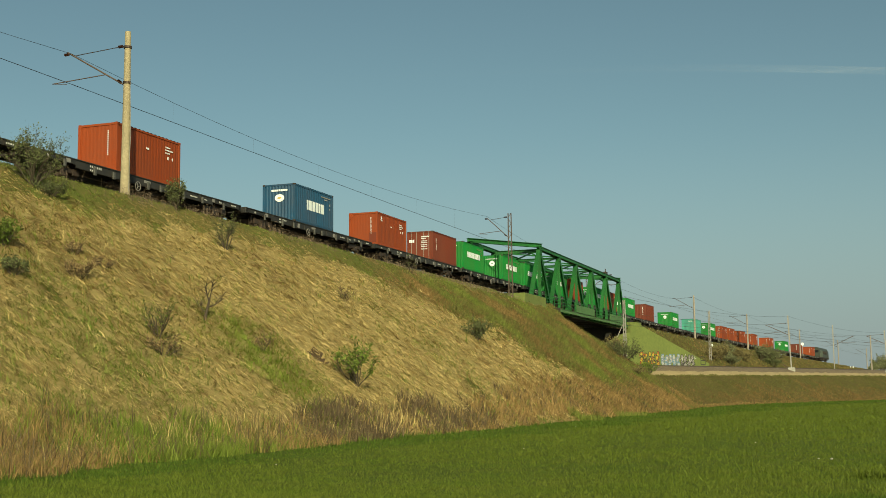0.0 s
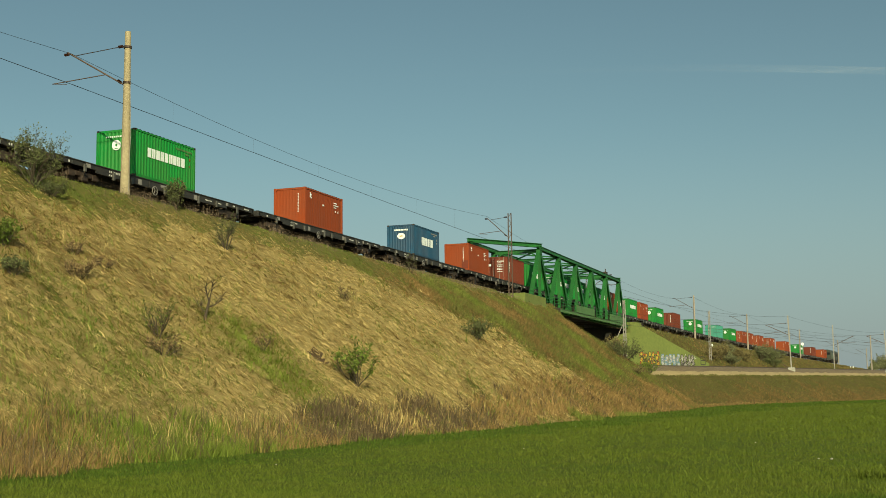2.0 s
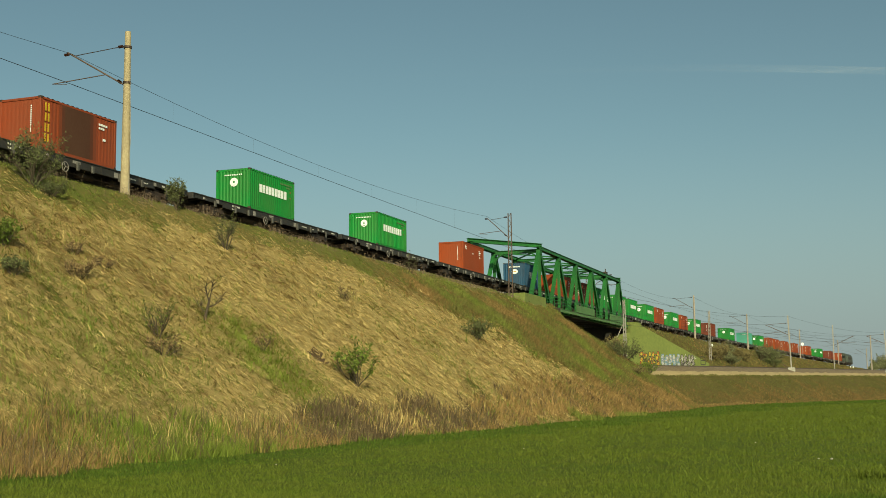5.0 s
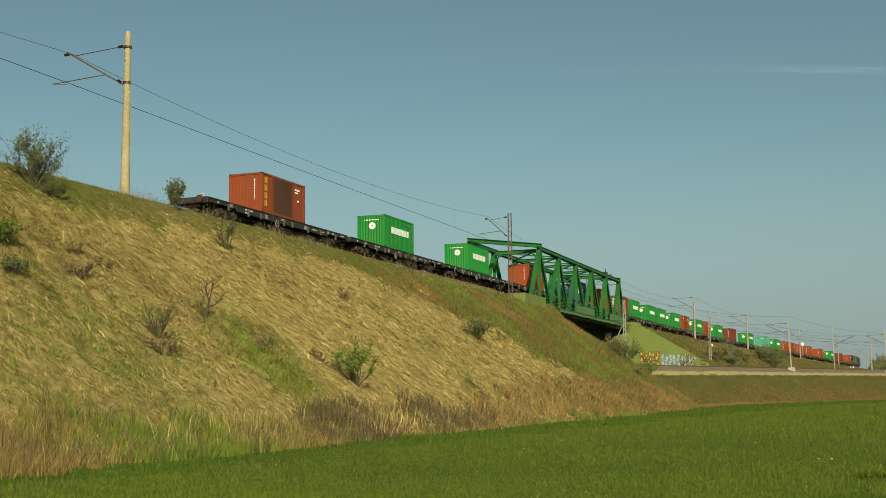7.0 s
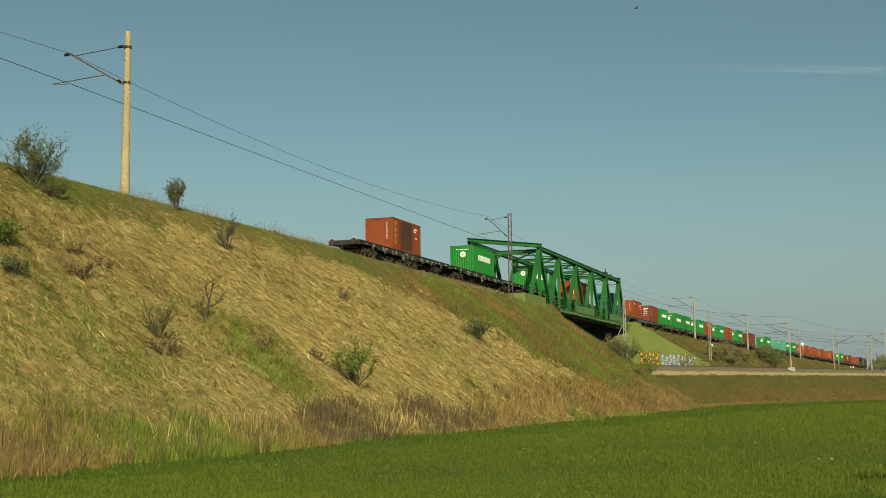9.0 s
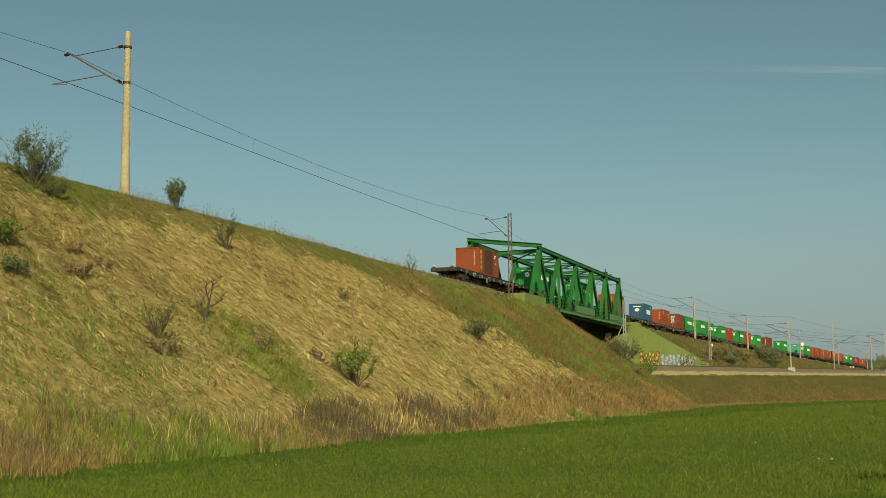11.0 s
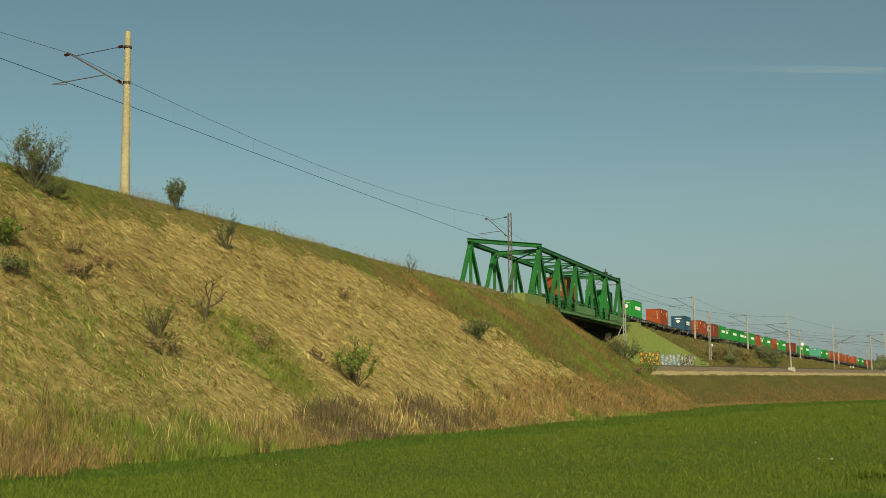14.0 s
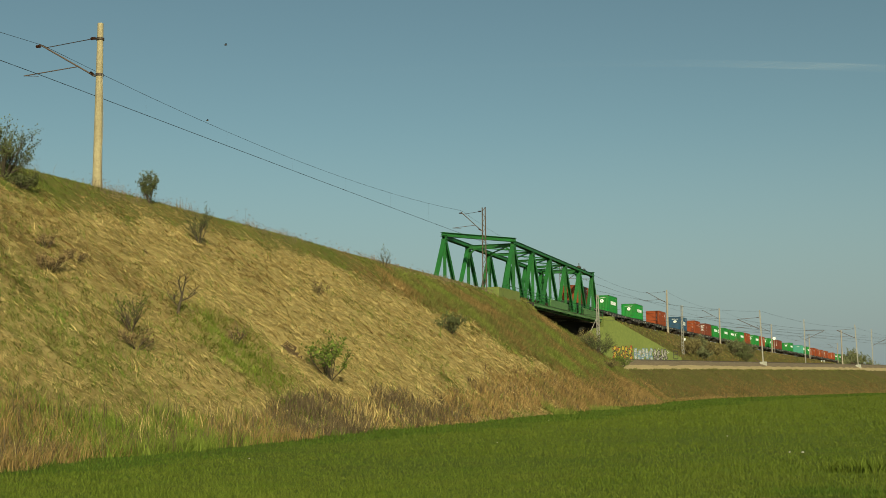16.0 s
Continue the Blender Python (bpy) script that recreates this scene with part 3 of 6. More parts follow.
def build_wires(point, stops, cat, con, sag, r=0.011, shift={}):
    """Messenger wire, contact wire and droppers from mast to mast; shift: stagger and change of height at a stop."""
    w = thing("overhead_wires", "dark catenary and contact wires strung along the track", "overhead wires")
    base = point

    def point(s, off, h):
        o, up_cat, up_con = shift.get(s, (0, 0, 0))
        return base(s, off + o, h + (up_cat if h == cat else up_con))

    for s0, s1 in zip(stops, stops[1:]):
        dip = sag * min(1.0, (s1 - s0) / 62) ** 2
        bm = bmesh.new()
        wire(bm, point(s0, 0, cat), point(s1, 0, cat), dip, r)
        part("messenger_wire", bm, M["wire"], w)
        bm = bmesh.new()
        wire(bm, point(s0, 0, con), point(s1, 0, con), 0.03, r * 1.5)
        part("contact_wire", bm, M["wire"], w)
        n = 7
        for i in range(1, n):
            f = i / n
            p, q = point(s0, 0, cat).lerp(point(s1, 0, cat), f), point(s0, 0, con).lerp(point(s1, 0, con), f)
            bm = bmesh.new()
            tube(bm, [p - Vector((0, 0, dip * 4 * f * (1 - f))), q], 0.0025, 4, False)
            part("dropper", bm, M["wire"], w)
    return w


build_wires(line, MASTS, CAT, CON, 1.1, 0.011, {50.22: (0.22, 0.04, 0), 114.2: (1.25, 0.28, -0.5)})


# ---- containers ----
CL, CW, CH = 6.058, 2.438, 2.591


def corrugated(bm, p, along, up, outward, length, height, pitch=0.278, depth=0.036):
    """A sheet of trapezoid ribs: from p, length along, height up, ribs standing outward."""
    p, a, u, o = Vector(p), Vector(along), Vector(up), Vector(outward)
    n = max(2, round(length / pitch))
    w = length / n
    cols = []
    for i in range(n):
        for f, d in ((0.0, 0), (0.25, 0), (0.5, 1), (0.75, 1)):
            cols.append((i * w + f * w, d * depth))
    cols.append((length, 0))
    low = [bm.verts.new(p + a * x + o * d) for x, d in cols]
    top = [bm.verts.new(p + a * x + o * d + u * height) for x, d in cols]
    for i in range(len(cols) - 1):
        bm.faces.new((low[i], low[i + 1], top[i + 1], top[i]))


def bars(bm, plane, boxes, depth):
    """Flat raised blocks on a plane: plane(u, v, d) gives the point at u, v and d outward."""
    for u0, u1, v0, v1 in boxes:
        v = [bm.verts.new(plane(u, w, d)) for d in (0, depth) for u, w in ((u0, v0), (u1, v0), (u1, v1), (u0, v1))]
        for f in ((4, 5, 6, 7), (0, 1, 5, 4), (1, 2, 6, 5), (2, 3, 7, 6), (3, 0, 4, 7)):
            bm.faces.new([v[i] for i in f])


def side_plane(u, v, d):
    return Vector((CW / 2 - 0.008 + d, u - CL / 2, v))


def end_plane(u, v, d):
    return Vector((u - CW / 2, -CL / 2 + 0.008 - d, v))


def build_container(colour, label, door_rear=False, flat=False):
    mat = M[colour]
    c = thing("shipping_container", label, "container", "containers on the train")
    x, y = CW / 2, CL / 2
    dep = 0.011 if flat else 0.036
    for sx in (-1, 1):
        bm = bmesh.new()
        corrugated(bm, (sx * (x - 0.05), -y + 0.14, 0.14), (0, 1, 0), (0, 0, 1), (sx, 0, 0), CL - 0.28, CH - 0.24, 0.278, dep)
        part("side_panel", bm, mat, c)
        for sy in (-1, 1):
            bm = bmesh.new()
            box(bm, sx * x - (0.15 if sx > 0 else 0), sx * x + (0 if sx > 0 else 0.15), sy * y - (0.15 if sy > 0 else 0), sy * y + (0 if sy > 0 else 0.15), 0.11, CH - 0.11, 0.012)
            part("corner_post", bm, mat, c)
            for z in (0.0, CH - 0.118):
                bm = bmesh.new()
                box(bm, sx * x - (0.165 if sx > 0 else -0.004), sx * x + (0.004 if sx > 0 else 0.165), sy * y - (0.18 if sy > 0 else -0.004), sy * y + (0.004 if sy > 0 else 0.18), z, z + 0.118, 0.012)
                part("corner_casting", bm, M["iron"] if colour != "orange" else mat, c)
    bm = bmesh.new()
    for sx in (-1, 1):
        box(bm, sx * (x - 0.04) - 0.035, sx * (x - 0.04) + 0.035, -y + 0.15, y - 0.15, 0.01, 0.15)
    for sy in (-1, 1):
        box(bm, -x + 0.15, x - 0.15, sy * (y - 0.05) - 0.04, sy * (y - 0.05) + 0.04, 0.01, 0.15)
    box(bm, -x + 0.08, x - 0.08, -y + 0.1, y - 0.1, 0.10, 0.14)
    part("frame", bm, mat, c)
    for sx in (-1, 1):
        bm = bmesh.new()
        box(bm, sx * (x - 0.04) - 0.035, sx * (x - 0.04) + 0.035, -y + 0.15, y - 0.15, CH - 0.12, CH - 0.03)
        part("top_rail", bm, mat, c)
    for sy in (-1, 1):
        bm = bmesh.new()
        box(bm, -x + 0.15, x - 0.15, sy * (y - 0.05) - 0.04, sy * (y - 0.05) + 0.04, CH - 0.14, CH - 0.03)
        part("top_rail", bm, mat, c)
    bm = bmesh.new()
    corrugated(bm, (-x + 0.004, y - 0.02, CH - 0.028), (0, -1, 0), (1, 0, 0), (0, 0, 1), CL - 0.04, CW - 0.008, 0.38, 0.03)
    bmesh.ops.solidify(bm, geom=bm.faces[:], thickness=0.02)
    part("roof", bm, M["roofshade"], c, "ribbed roof sheet with edge shade in its dark colour")
    rear, front = (-1, 1)
    for sy in (rear, front):
        if (sy == rear) == door_rear:
            for sx in (-1, 1):
                bm = bmesh.new()
                box(bm, min(0.006 * sx, sx * (x - 0.15)), max(0.006 * sx, sx * (x - 0.15)), sy * (y - 0.07) - 0.02, sy * (y - 0.07) + 0.02, 0.15, CH - 0.14, 0.008)
                d = part("door_leaf", bm, mat, c)
                for k in (0.33, 0.82):
                    bm = bmesh.new()
                    tube(bm, [(sx * k, sy * (y - 0.02), 0.06), (sx * k, sy * (y - 0.02), CH - 0.05)], 0.018, 6)
                    part("locking_bar", bm, M["galv"], d)
        else:
            bm = bmesh.new()
            corrugated(bm, (sy * (-x + 0.15) * -1, sy * (y - 0.05), 0.15), (-sy, 0, 0), (0, 0, 1), (0, sy, 0), CW - 0.3, CH - 0.28, 0.24, 0.006 if flat else dep)
            part("end_panel", bm, mat, c)
    return c


def marks(c, name, plane, boxes, mat, depth=0.012, label=""):
    bm = bmesh.new()
    bars(bm, plane, boxes, depth)
    ob = part(name, bm, mat, c, label)
    if len(boxes) > 3 and name.startswith("number"):
        tagged(ob, kind="stuff")
    return ob


def row(u, v, w, h, n, gap=0.25):
    s = w / n
    return [(u + i * s, u + i * s + s * (1 - gap), v, v + h) for i in range(n)]


def column(u, v, w, h, n, gap=0.25):
    s = h / n
    return [(u, u + w, v + i * s, v + i * s + s * (1 - gap)) for i in range(n)]


def disc(c, name, u, v, rx, rz, mat, plane=end_plane, depth=0.02, label=""):
    bm = bmesh.new()
    ring = [bm.verts.new(plane(u + rx * math.cos(k * math.tau / 24), v + rz * math.sin(k * math.tau / 24), depth)) for k in range(24)]
    back = [bm.verts.new(plane(u + rx * math.cos(k * math.tau / 24), v + rz * math.sin(k * math.tau / 24), 0)) for k in range(24)]
    bm.faces.new(ring)
    for i in range(24):
        bm.faces.new((ring[i], back[i], back[(i + 1) % 24], ring[(i + 1) % 24]))
    return part(name, bm, mat, c, label)


def green_box():
    c = build_container("green", "bright green corrugated container with white emblem and block marks")
    disc(c, "emblem", 1.30, 1.72, 0.28, 0.28, M["white"], label="white round emblem")
    disc(c, "emblem_centre", 1.30, 1.73, 0.065, 0.075, M["green"], depth=0.026)
    disc(c, "emblem_centre", 1.30, 1.535, 0.12, 0.016, M["green"], depth=0.026)
    marks(c, "number_strip", end_plane, row(0.62, 2.15, 1.3, 0.085, 10, 0.45), M["white"])
    bl = []
    for i in range(9):
        u = 1.25 + i * 0.415
        w = (0.33, 0.31, 0.34)[i % 3]
        if i % 2:
            bl += [(u, u + w * 0.42, 1.22, 1.74), (u + w * 0.55, u + w, 1.22, 1.74)]
        else:
            bl += [(u, u + w, 1.22, 1.74)]
    marks(c, "lettering_block", side_plane, bl, M["white"], label="row of white blocks")
    marks(c, "number_strip", side_plane, row(4.0, 2.16, 1.7, 0.10, 11) + row(4.9, 1.98, 0.5, 0.09, 4), M["bridge_pale"])
    marks(c, "number_strip", side_plane, row(5.4, 1.72, 0.12, 0.12, 1) + row(5.4, 1.36, 0.12, 0.08, 1), M["orange"])
    return c


def orange_box(kind):
    col, lab = {"o": ("orange", "orange-red container with small white number marks"), "g": ("rust", "red-brown container with yellow upright lettering blocks"), "r": ("orange", "orange-red container with white number columns on its doors")}[kind]
    c = build_container(col, lab, door_rear=(kind == "r"), flat=True)
    marks(c, "number_column", end_plane, column(1.87, 0.85, 0.055, 1.35, 13, 0.35), M["white"])
    if kind == "g":
        marks(c, "lettering_block", side_plane, [(a, a + 0.11, 0.42 + i * 0.5, 0.82 + i * 0.5) for i in range(4) for a in (0.34, 0.56)], M["yellow"], label="column of yellow blocks")
        for u0, u1, mat, d in ((1.40, 4.35, "stainthin", 0.004), (1.62, 4.1, "stain", 0.0055), (1.85, 3.85, "staindeep", 0.007)):
            marks(c, "stain_patch", side_plane, [(u0, u1, 0.15, 2.46)], M[mat], d, "blackish weathered stain")
        marks(c, "number_strip", side_plane, row(4.55, 2.05, 0.75, 0.11, 4) + row(4.55, 1.86, 0.5, 0.11, 3) + row(4.9, 1.3, 0.3, 0.12, 1), M["white"])
    else:
        marks(c, "number_strip", side_plane, [(0.72, 0.84, 1.95, 2.30), (0.84, 0.98, 2.1, 2.22), (0.88, 1.0, 1.9, 2.0), (2.7, 2.95, 1.62, 1.72)] + row(4.55, 2.04, 0.5, 0.07, 4, 0.35) + row(4.55, 1.88, 0.8, 0.07, 6, 0.35) + row(4.55, 1.72, 0.45, 0.07, 4, 0.35) + row(4.75, 1.40, 0.14, 0.16, 1) + row(5.2, 1.40, 0.08, 0.16, 1), M["white"])
    return c


def patch_box():
    c = orange_box("o")
    marks(c, "patch_panel", end_plane, [(1.75, 2.36, 0.15, 0.95)], M["brown"], 0.012, "dark red patch on the lower corner")
    return c


def brown_box(doors):
    c = build_container("brown", "dark red-brown container with white marks on its doors" if doors else "dark red-brown container with a white number column", door_rear=doors)
    if doors:
        marks(c, "number_strip", end_plane, row(0.2, 1.62, 0.5, 0.24, 3, 0.15) + row(1.32, 2.05, 0.8, 0.10, 8, 0.35) + row(1.32, 1.90, 0.5, 0.07, 5, 0.35) + row(1.32, 1.68, 0.6, 0.07, 7, 0.35) + row(1.32, 1.54, 0.6, 0.07, 7, 0.35) + row(1.32, 1.34, 0.6, 0.07, 7, 0.35) + row(1.32, 1.20, 0.6, 0.07, 7, 0.35) + row(1.32, 0.98, 0.6, 0.07, 7, 0.35) + row(0.25, 0.38, 0.3, 0.1, 3), M["white"])
        marks(c, "number_column", side_plane, column(0.78, 0.95, 0.09, 1.1, 11, 0.35), M["white"])
    else:
        marks(c, "number_column", end_plane, column(1.9, 0.85, 0.07, 1.35, 11), M["white"])
    return c


def blue_box():
    c = build_container("blue", "dark blue container with a white oval emblem and white block marks")
    disc(c, "emblem", 1.30, 1.62, 0.36, 0.26, M["white"], label="white oval emblem")
    disc(c, "emblem_centre", 1.30, 1.62, 0.17, 0.05, M["yellow"], depth=0.026)
    marks(c, "number_strip", end_plane, row(0.68, 2.08, 1.25, 0.13, 9), M["white"])
    bl = [(u, u + w, 1.02, 1.70) for u, w in ((1.85, 0.22), (2.17, 0.42), (2.72, 0.42), (3.25, 0.38), (3.74, 0.2), (4.06, 0.44))]
    marks(c, "lettering_block", side_plane, bl, M["white"], label="row of white blocks")
    marks(c, "number_strip", side_plane, row(4.1, 2.2, 1.5, 0.08, 9) + row(4.6, 2.05, 0.5, 0.08, 3) + row(5.4, 1.7, 0.15, 0.18, 1) + row(5.4, 1.45, 0.15, 0.12, 1), M["galv"])
    return c


def plain_box(colour, label, doors=False):
    c = build_container(colour, label, door_rear=doors)
    marks(c, "number_strip", end_plane, row(1.3, 2.1, 0.8, 0.1, 6), M["white"])
    return c


# places along the train at the start: rear end of each container
CONTAINERS = [(-7.5, "G"), (12.6, "g"), (32.7, "g"), (52.8, "o"), (72.9, "b"), (86.9, "p"), (99.1, "n"), (107.0, "g"), (119.2, "g"), (127.1, "g"), (139.3, "g"), (147.2, "o"), (159.4, "g"), (167.3, "o"), (179.5, "g"), (193.5, "m"), (213.6, "g"), (233.7, "t"), (247.7, "g"), (259.9, "r"), (267.8, "r"), (280.0, "r"), (294.2, "r"), (314.4, "o"), (334.4, "g"), (354.4, "m"), (374.5, "o")]
BUILD = {"G": lambda: orange_box("g"), "g": green_box, "o": lambda: orange_box("o"), "r": lambda: orange_box("r"), "b": blue_box, "p": patch_box, "n": lambda: brown_box(True), "m": lambda: brown_box(False), "t": lambda: plain_box("teal", "pale teal container on a flat wagon")}
MOVERS = []
first = {}
DECK = 1.18
for s, k in CONTAINERS:
    m = line_pose(s + CL / 2, DECK)
    if k in first:
        c = copy_thing(first[k], m)
    else:
        c = BUILD[k]()
        c.matrix_basis = m
        first[k] = c
    MOVERS.append((c, s + CL / 2, DECK))


# ---- flat wagons ----
WL = 19.3


def wheel_mesh():
    bm = bmesh.new()
    for sx in (-1, 1):
        prof = [(0.09, 0.66), (0.16, 0.66), (0.40, 0.69), (0.42, 0.66), (0.46, 0.655), (0.46, 0.745), (0.49, 0.75), (0.49, 0.79)]
        rings = [[bm.verts.new((sx * (0.72 + 0.135 - (w - 0.655)), r * math.cos(k * math.tau / 20), r * math.sin(k * math.tau / 20))) for k in range(20)] for r, w in prof]
        for a, b in zip(rings, rings[1:]):
            for k in range(20):
                bm.faces.new((a[k], a[(k + 1) % 20], b[(k + 1) % 20], b[k]))
    tube(bm, [(-0.95, 0, 0), (0.95, 0, 0)], 0.085, 10)
    return bm


def build_wagon():
    w = thing("flat_wagon", "dark grey container flat wagon with white stencil marks", "wagon", "wagons of the train")
    D, h = M["wagon"], WL / 2
    for sx in (-1, 1):
        bm = bmesh.new()
        for y0, y1, z0 in ((-h, -h + 3.2, 0.86), (-h + 3.2, h - 3.2, 0.72), (h - 3.2, h, 0.86)):
            box(bm, min(sx * 1.30, sx * 1.27), max(sx * 1.30, sx * 1.27), y0, y1, z0, 1.11)
        box(bm, min(sx * 1.345, sx * 1.19), max(sx * 1.345, sx * 1.19), -h, h, 1.10, 1.145, 0.004)
        box(bm, min(sx * 1.335, sx * 1.2), max(sx * 1.335, sx * 1.2), -h + 3.6, h - 3.6, 0.70, 0.735, 0.004)
        part("side_sill", bm, D, w)
        for k in range(11):
            yy = -h + 1.2 + k * (WL - 2.4) / 10
            bm = bmesh.new()
            box(bm, min(sx * 1.325, sx * 1.30), max(sx * 1.325, sx * 1.30), yy - 0.04, yy + 0.04, 0.75 if 2 < k < 8 else 0.87, 1.10)
            part("stiffener", bm, D, w)
        for k in range(6):
            yy = (-8.6, -2.75, -2.35, 2.35, 2.75, 8.6)[k]
            bm = bmesh.new()
            box(bm, sx * 1.2 - 0.07, sx * 1.2 + 0.07, yy - 0.1, yy + 0.1, 1.146, 1.18, 0.01)
            part("container_pin", bm, M["iron"], w)
        for k, yy in enumerate((-7.4, -5.0, -3.4, -0.3, 0.9, 3.2, 5.2, 7.6)):
            bm = bmesh.new()
            box(bm, min(sx * 1.31, sx * 1.40), max(sx * 1.31, sx * 1.40), yy - 0.09, yy + 0.09, 0.62 - 0.06 * (k % 2), 0.98, 0.012)
            part("stake_pocket", bm, M["pocket"], w)
    bm = bmesh.new()
    box(bm, -0.28, 0.28, -h + 0.2, h - 0.2, 0.7, 1.08, 0.01)
    box(bm, -0.26, 0.26, -h + 4.4, h - 4.4, 0.42, 0.7, 0.01)
    part("centre_sill", bm, D, w)
    # plate added to block the sky gaps through the open frame
    bm = bmesh.new()
    box(bm, -1.26, 1.26, -h + 0.15, h - 0.15, 1.03, 1.085)
    part("floor_plate", bm, M["iron"], w)
    for k in range(12):
        yy = -h + 1.0 + k * (WL - 2.0) / 11
        bm = bmesh.new()
        box(bm, -1.27, 1.27, yy - 0.08, yy + 0.08, 0.88, 1.11, 0.008)
        part("cross_member", bm, D, w)
    for sy in (-1, 1):
        bm = bmesh.new()
        box(bm, -1.3, 1.3, sy * h - 0.12, sy * h + 0.12, 0.80, 1.16, 0.015)
        part("headstock", bm, D, w)
        for sx in (-1, 1):
            bm = bmesh.new()
            tube(bm, [(sx * 0.875, sy * h, 1.0), (sx * 0.875, sy * (h + 0.34), 1.0)], [0.13, 0.10], 12)
            tube(bm, [(sx * 0.875, sy * (h + 0.33), 1.0), (sx * 0.875, sy * (h + 0.39), 1.0)], [0.24, 0.23], 14)
            part("buffer", bm, M["iron"], w)
        bm = bmesh.new()
        box(bm, -0.06, 0.06, sy * (h + 0.1) - 0.2, sy * (h + 0.1) + 0.2, 0.82, 0.95, 0.02)
        part("coupling", bm, M["iron"], w)
        by = sy * (h - 2.55)
        bm = bmesh.new()
        box(bm, -1.0, 1.0, by - 0.3, by + 0.3, 0.3, 0.80, 0.02)
        for a in (-1.15, 1.15):
            box(bm, -0.95, 0.95, by + a * 1.08 - 0.05, by + a * 1.08 + 0.05, 0.35, 0.62, 0.01)
        for sx in (-1, 1):
            for a, b in ((-1.2, -0.7), (-0.7, 0.7), (0.7, 1.2)):
                z0 = 0.34 if a != -0.7 else 0.42
                box(bm, sx * 1.02 - 0.06, sx * 1.02 + 0.06, by + a, by + b, z0, 0.66, 0.02)
            box(bm, sx * 1.02 - 0.1, sx * 1.02 + 0.1, by - 0.28, by + 0.28, 0.22, 0.46, 0.02)
        bogie = part("bogie", bm, M["iron"], w)
        for a in (-0.9, 0.9):
            part("wheelset", wheel_mesh(), M["iron"], bogie).location = (0, by + a, 0.46)
    bm = bmesh.new()
    for k in range(16):
        a, b = k * math.tau / 16, (k + 1) * math.tau / 16
        beam(bm, (1.38, -1.3 + 0.24 * math.cos(a), 0.60 + 0.24 * math.sin(a)), (1.38, -1.3 + 0.24 * math.cos(b), 0.60 + 0.24 * math.sin(b)), 0.03, 0.03)
    for k in range(3):
        a = k * math.tau / 3
        beam(bm, (1.38, -1.3, 0.60), (1.38, -1.3 + 0.24 * math.cos(a), 0.60 + 0.24 * math.sin(a)), 0.025, 0.025)
    # tanks and rods added below the frame to block light from behind
    for k, (y0, y1, z0) in enumerate(((-3.2, -1.6, 0.36), (0.4, 1.9, 0.40), (3.0, 4.4, 0.44))):
        bmt = bmesh.new()
        tube(bmt, [(0.62, y0, z0 + 0.18), (0.62, y0 + 0.12, z0 + 0.18), (0.62, y1 - 0.12, z0 + 0.18), (0.62, y1, z0 + 0.18)], [0.09, 0.19, 0.19, 0.09], 12)
        part("brake_tank", bmt, M["iron"], w)
    for x in (-0.75, 0.85):
        bmt = bmesh.new()
        tube(bmt, [(x, -h + 3.8, 0.5), (x, h - 3.8, 0.5)], 0.035, 6)
        part("brake_rod", bmt, M["iron"], w)
    part("handwheel", bm, M["galv"], w, "grey spoked brake handwheel")
    sp = lambda u, v, d: Vector((1.304 + d, u - h, v))
    for rect in [(1.0, 1.35, 0.9, 1.06), (4.3, 5.3, 0.92, 1.06), (4.3, 4.9, 0.74, 0.86), (13.6, 14.4, 0.86, 0.96), (14.9, 15.5, 0.86, 0.94), (16.8, 17.1, 0.92, 1.06), (18.2, 18.8, 0.94, 1.05)]:
        marks(w, "number_strip", sp, row(rect[0], rect[2], rect[1] - rect[0], (rect[3] - rect[2]) * 0.75, max(2, int((rect[1] - rect[0]) / 0.13)), 0.35), M["stencil"], 0.004)
    for rect in [(2.4, 2.75, 0.88, 1.08), (9.0, 9.6, 0.90, 1.04), (6.9, 7.2, 0.70, 1.02), (12.4, 12.75, 0.72, 1.0), (16.0, 16.25, 0.88, 1.06)]:
        marks(w, "label_holder", sp, [rect], M["galv"], 0.01)
    return w


WAGON_PITCH = 20.1
WAGONS = []
wagon = build_wagon()
for k in range(20):
    s = -14.5 + WAGON_PITCH * k + WAGON_PITCH / 2
    m = line_pose(s)
    if k == 0:
        wagon.matrix_basis = m
        w = wagon
    else:
        w = copy_thing(wagon, m)
    MOVERS.append((w, s, 0.0))
    WAGONS.append(w)
for x in (-0.95, 0.95):
    bm = bmesh.new()
    box(bm, x - 0.08, x + 0.08, -WL / 2 - 0.16, -WL / 2 - 0.13, 1.16, 1.36, 0.01)
    board = part("tail_board", bm, M["white"], wagon, "white and red tail board on the rear wagon")
    bm = bmesh.new()
    box(bm, x - 0.07, x + 0.07, -WL / 2 - 0.168, -WL / 2 - 0.16, 1.20, 1.32)
    part("red_band", bm, M["orange"], board)


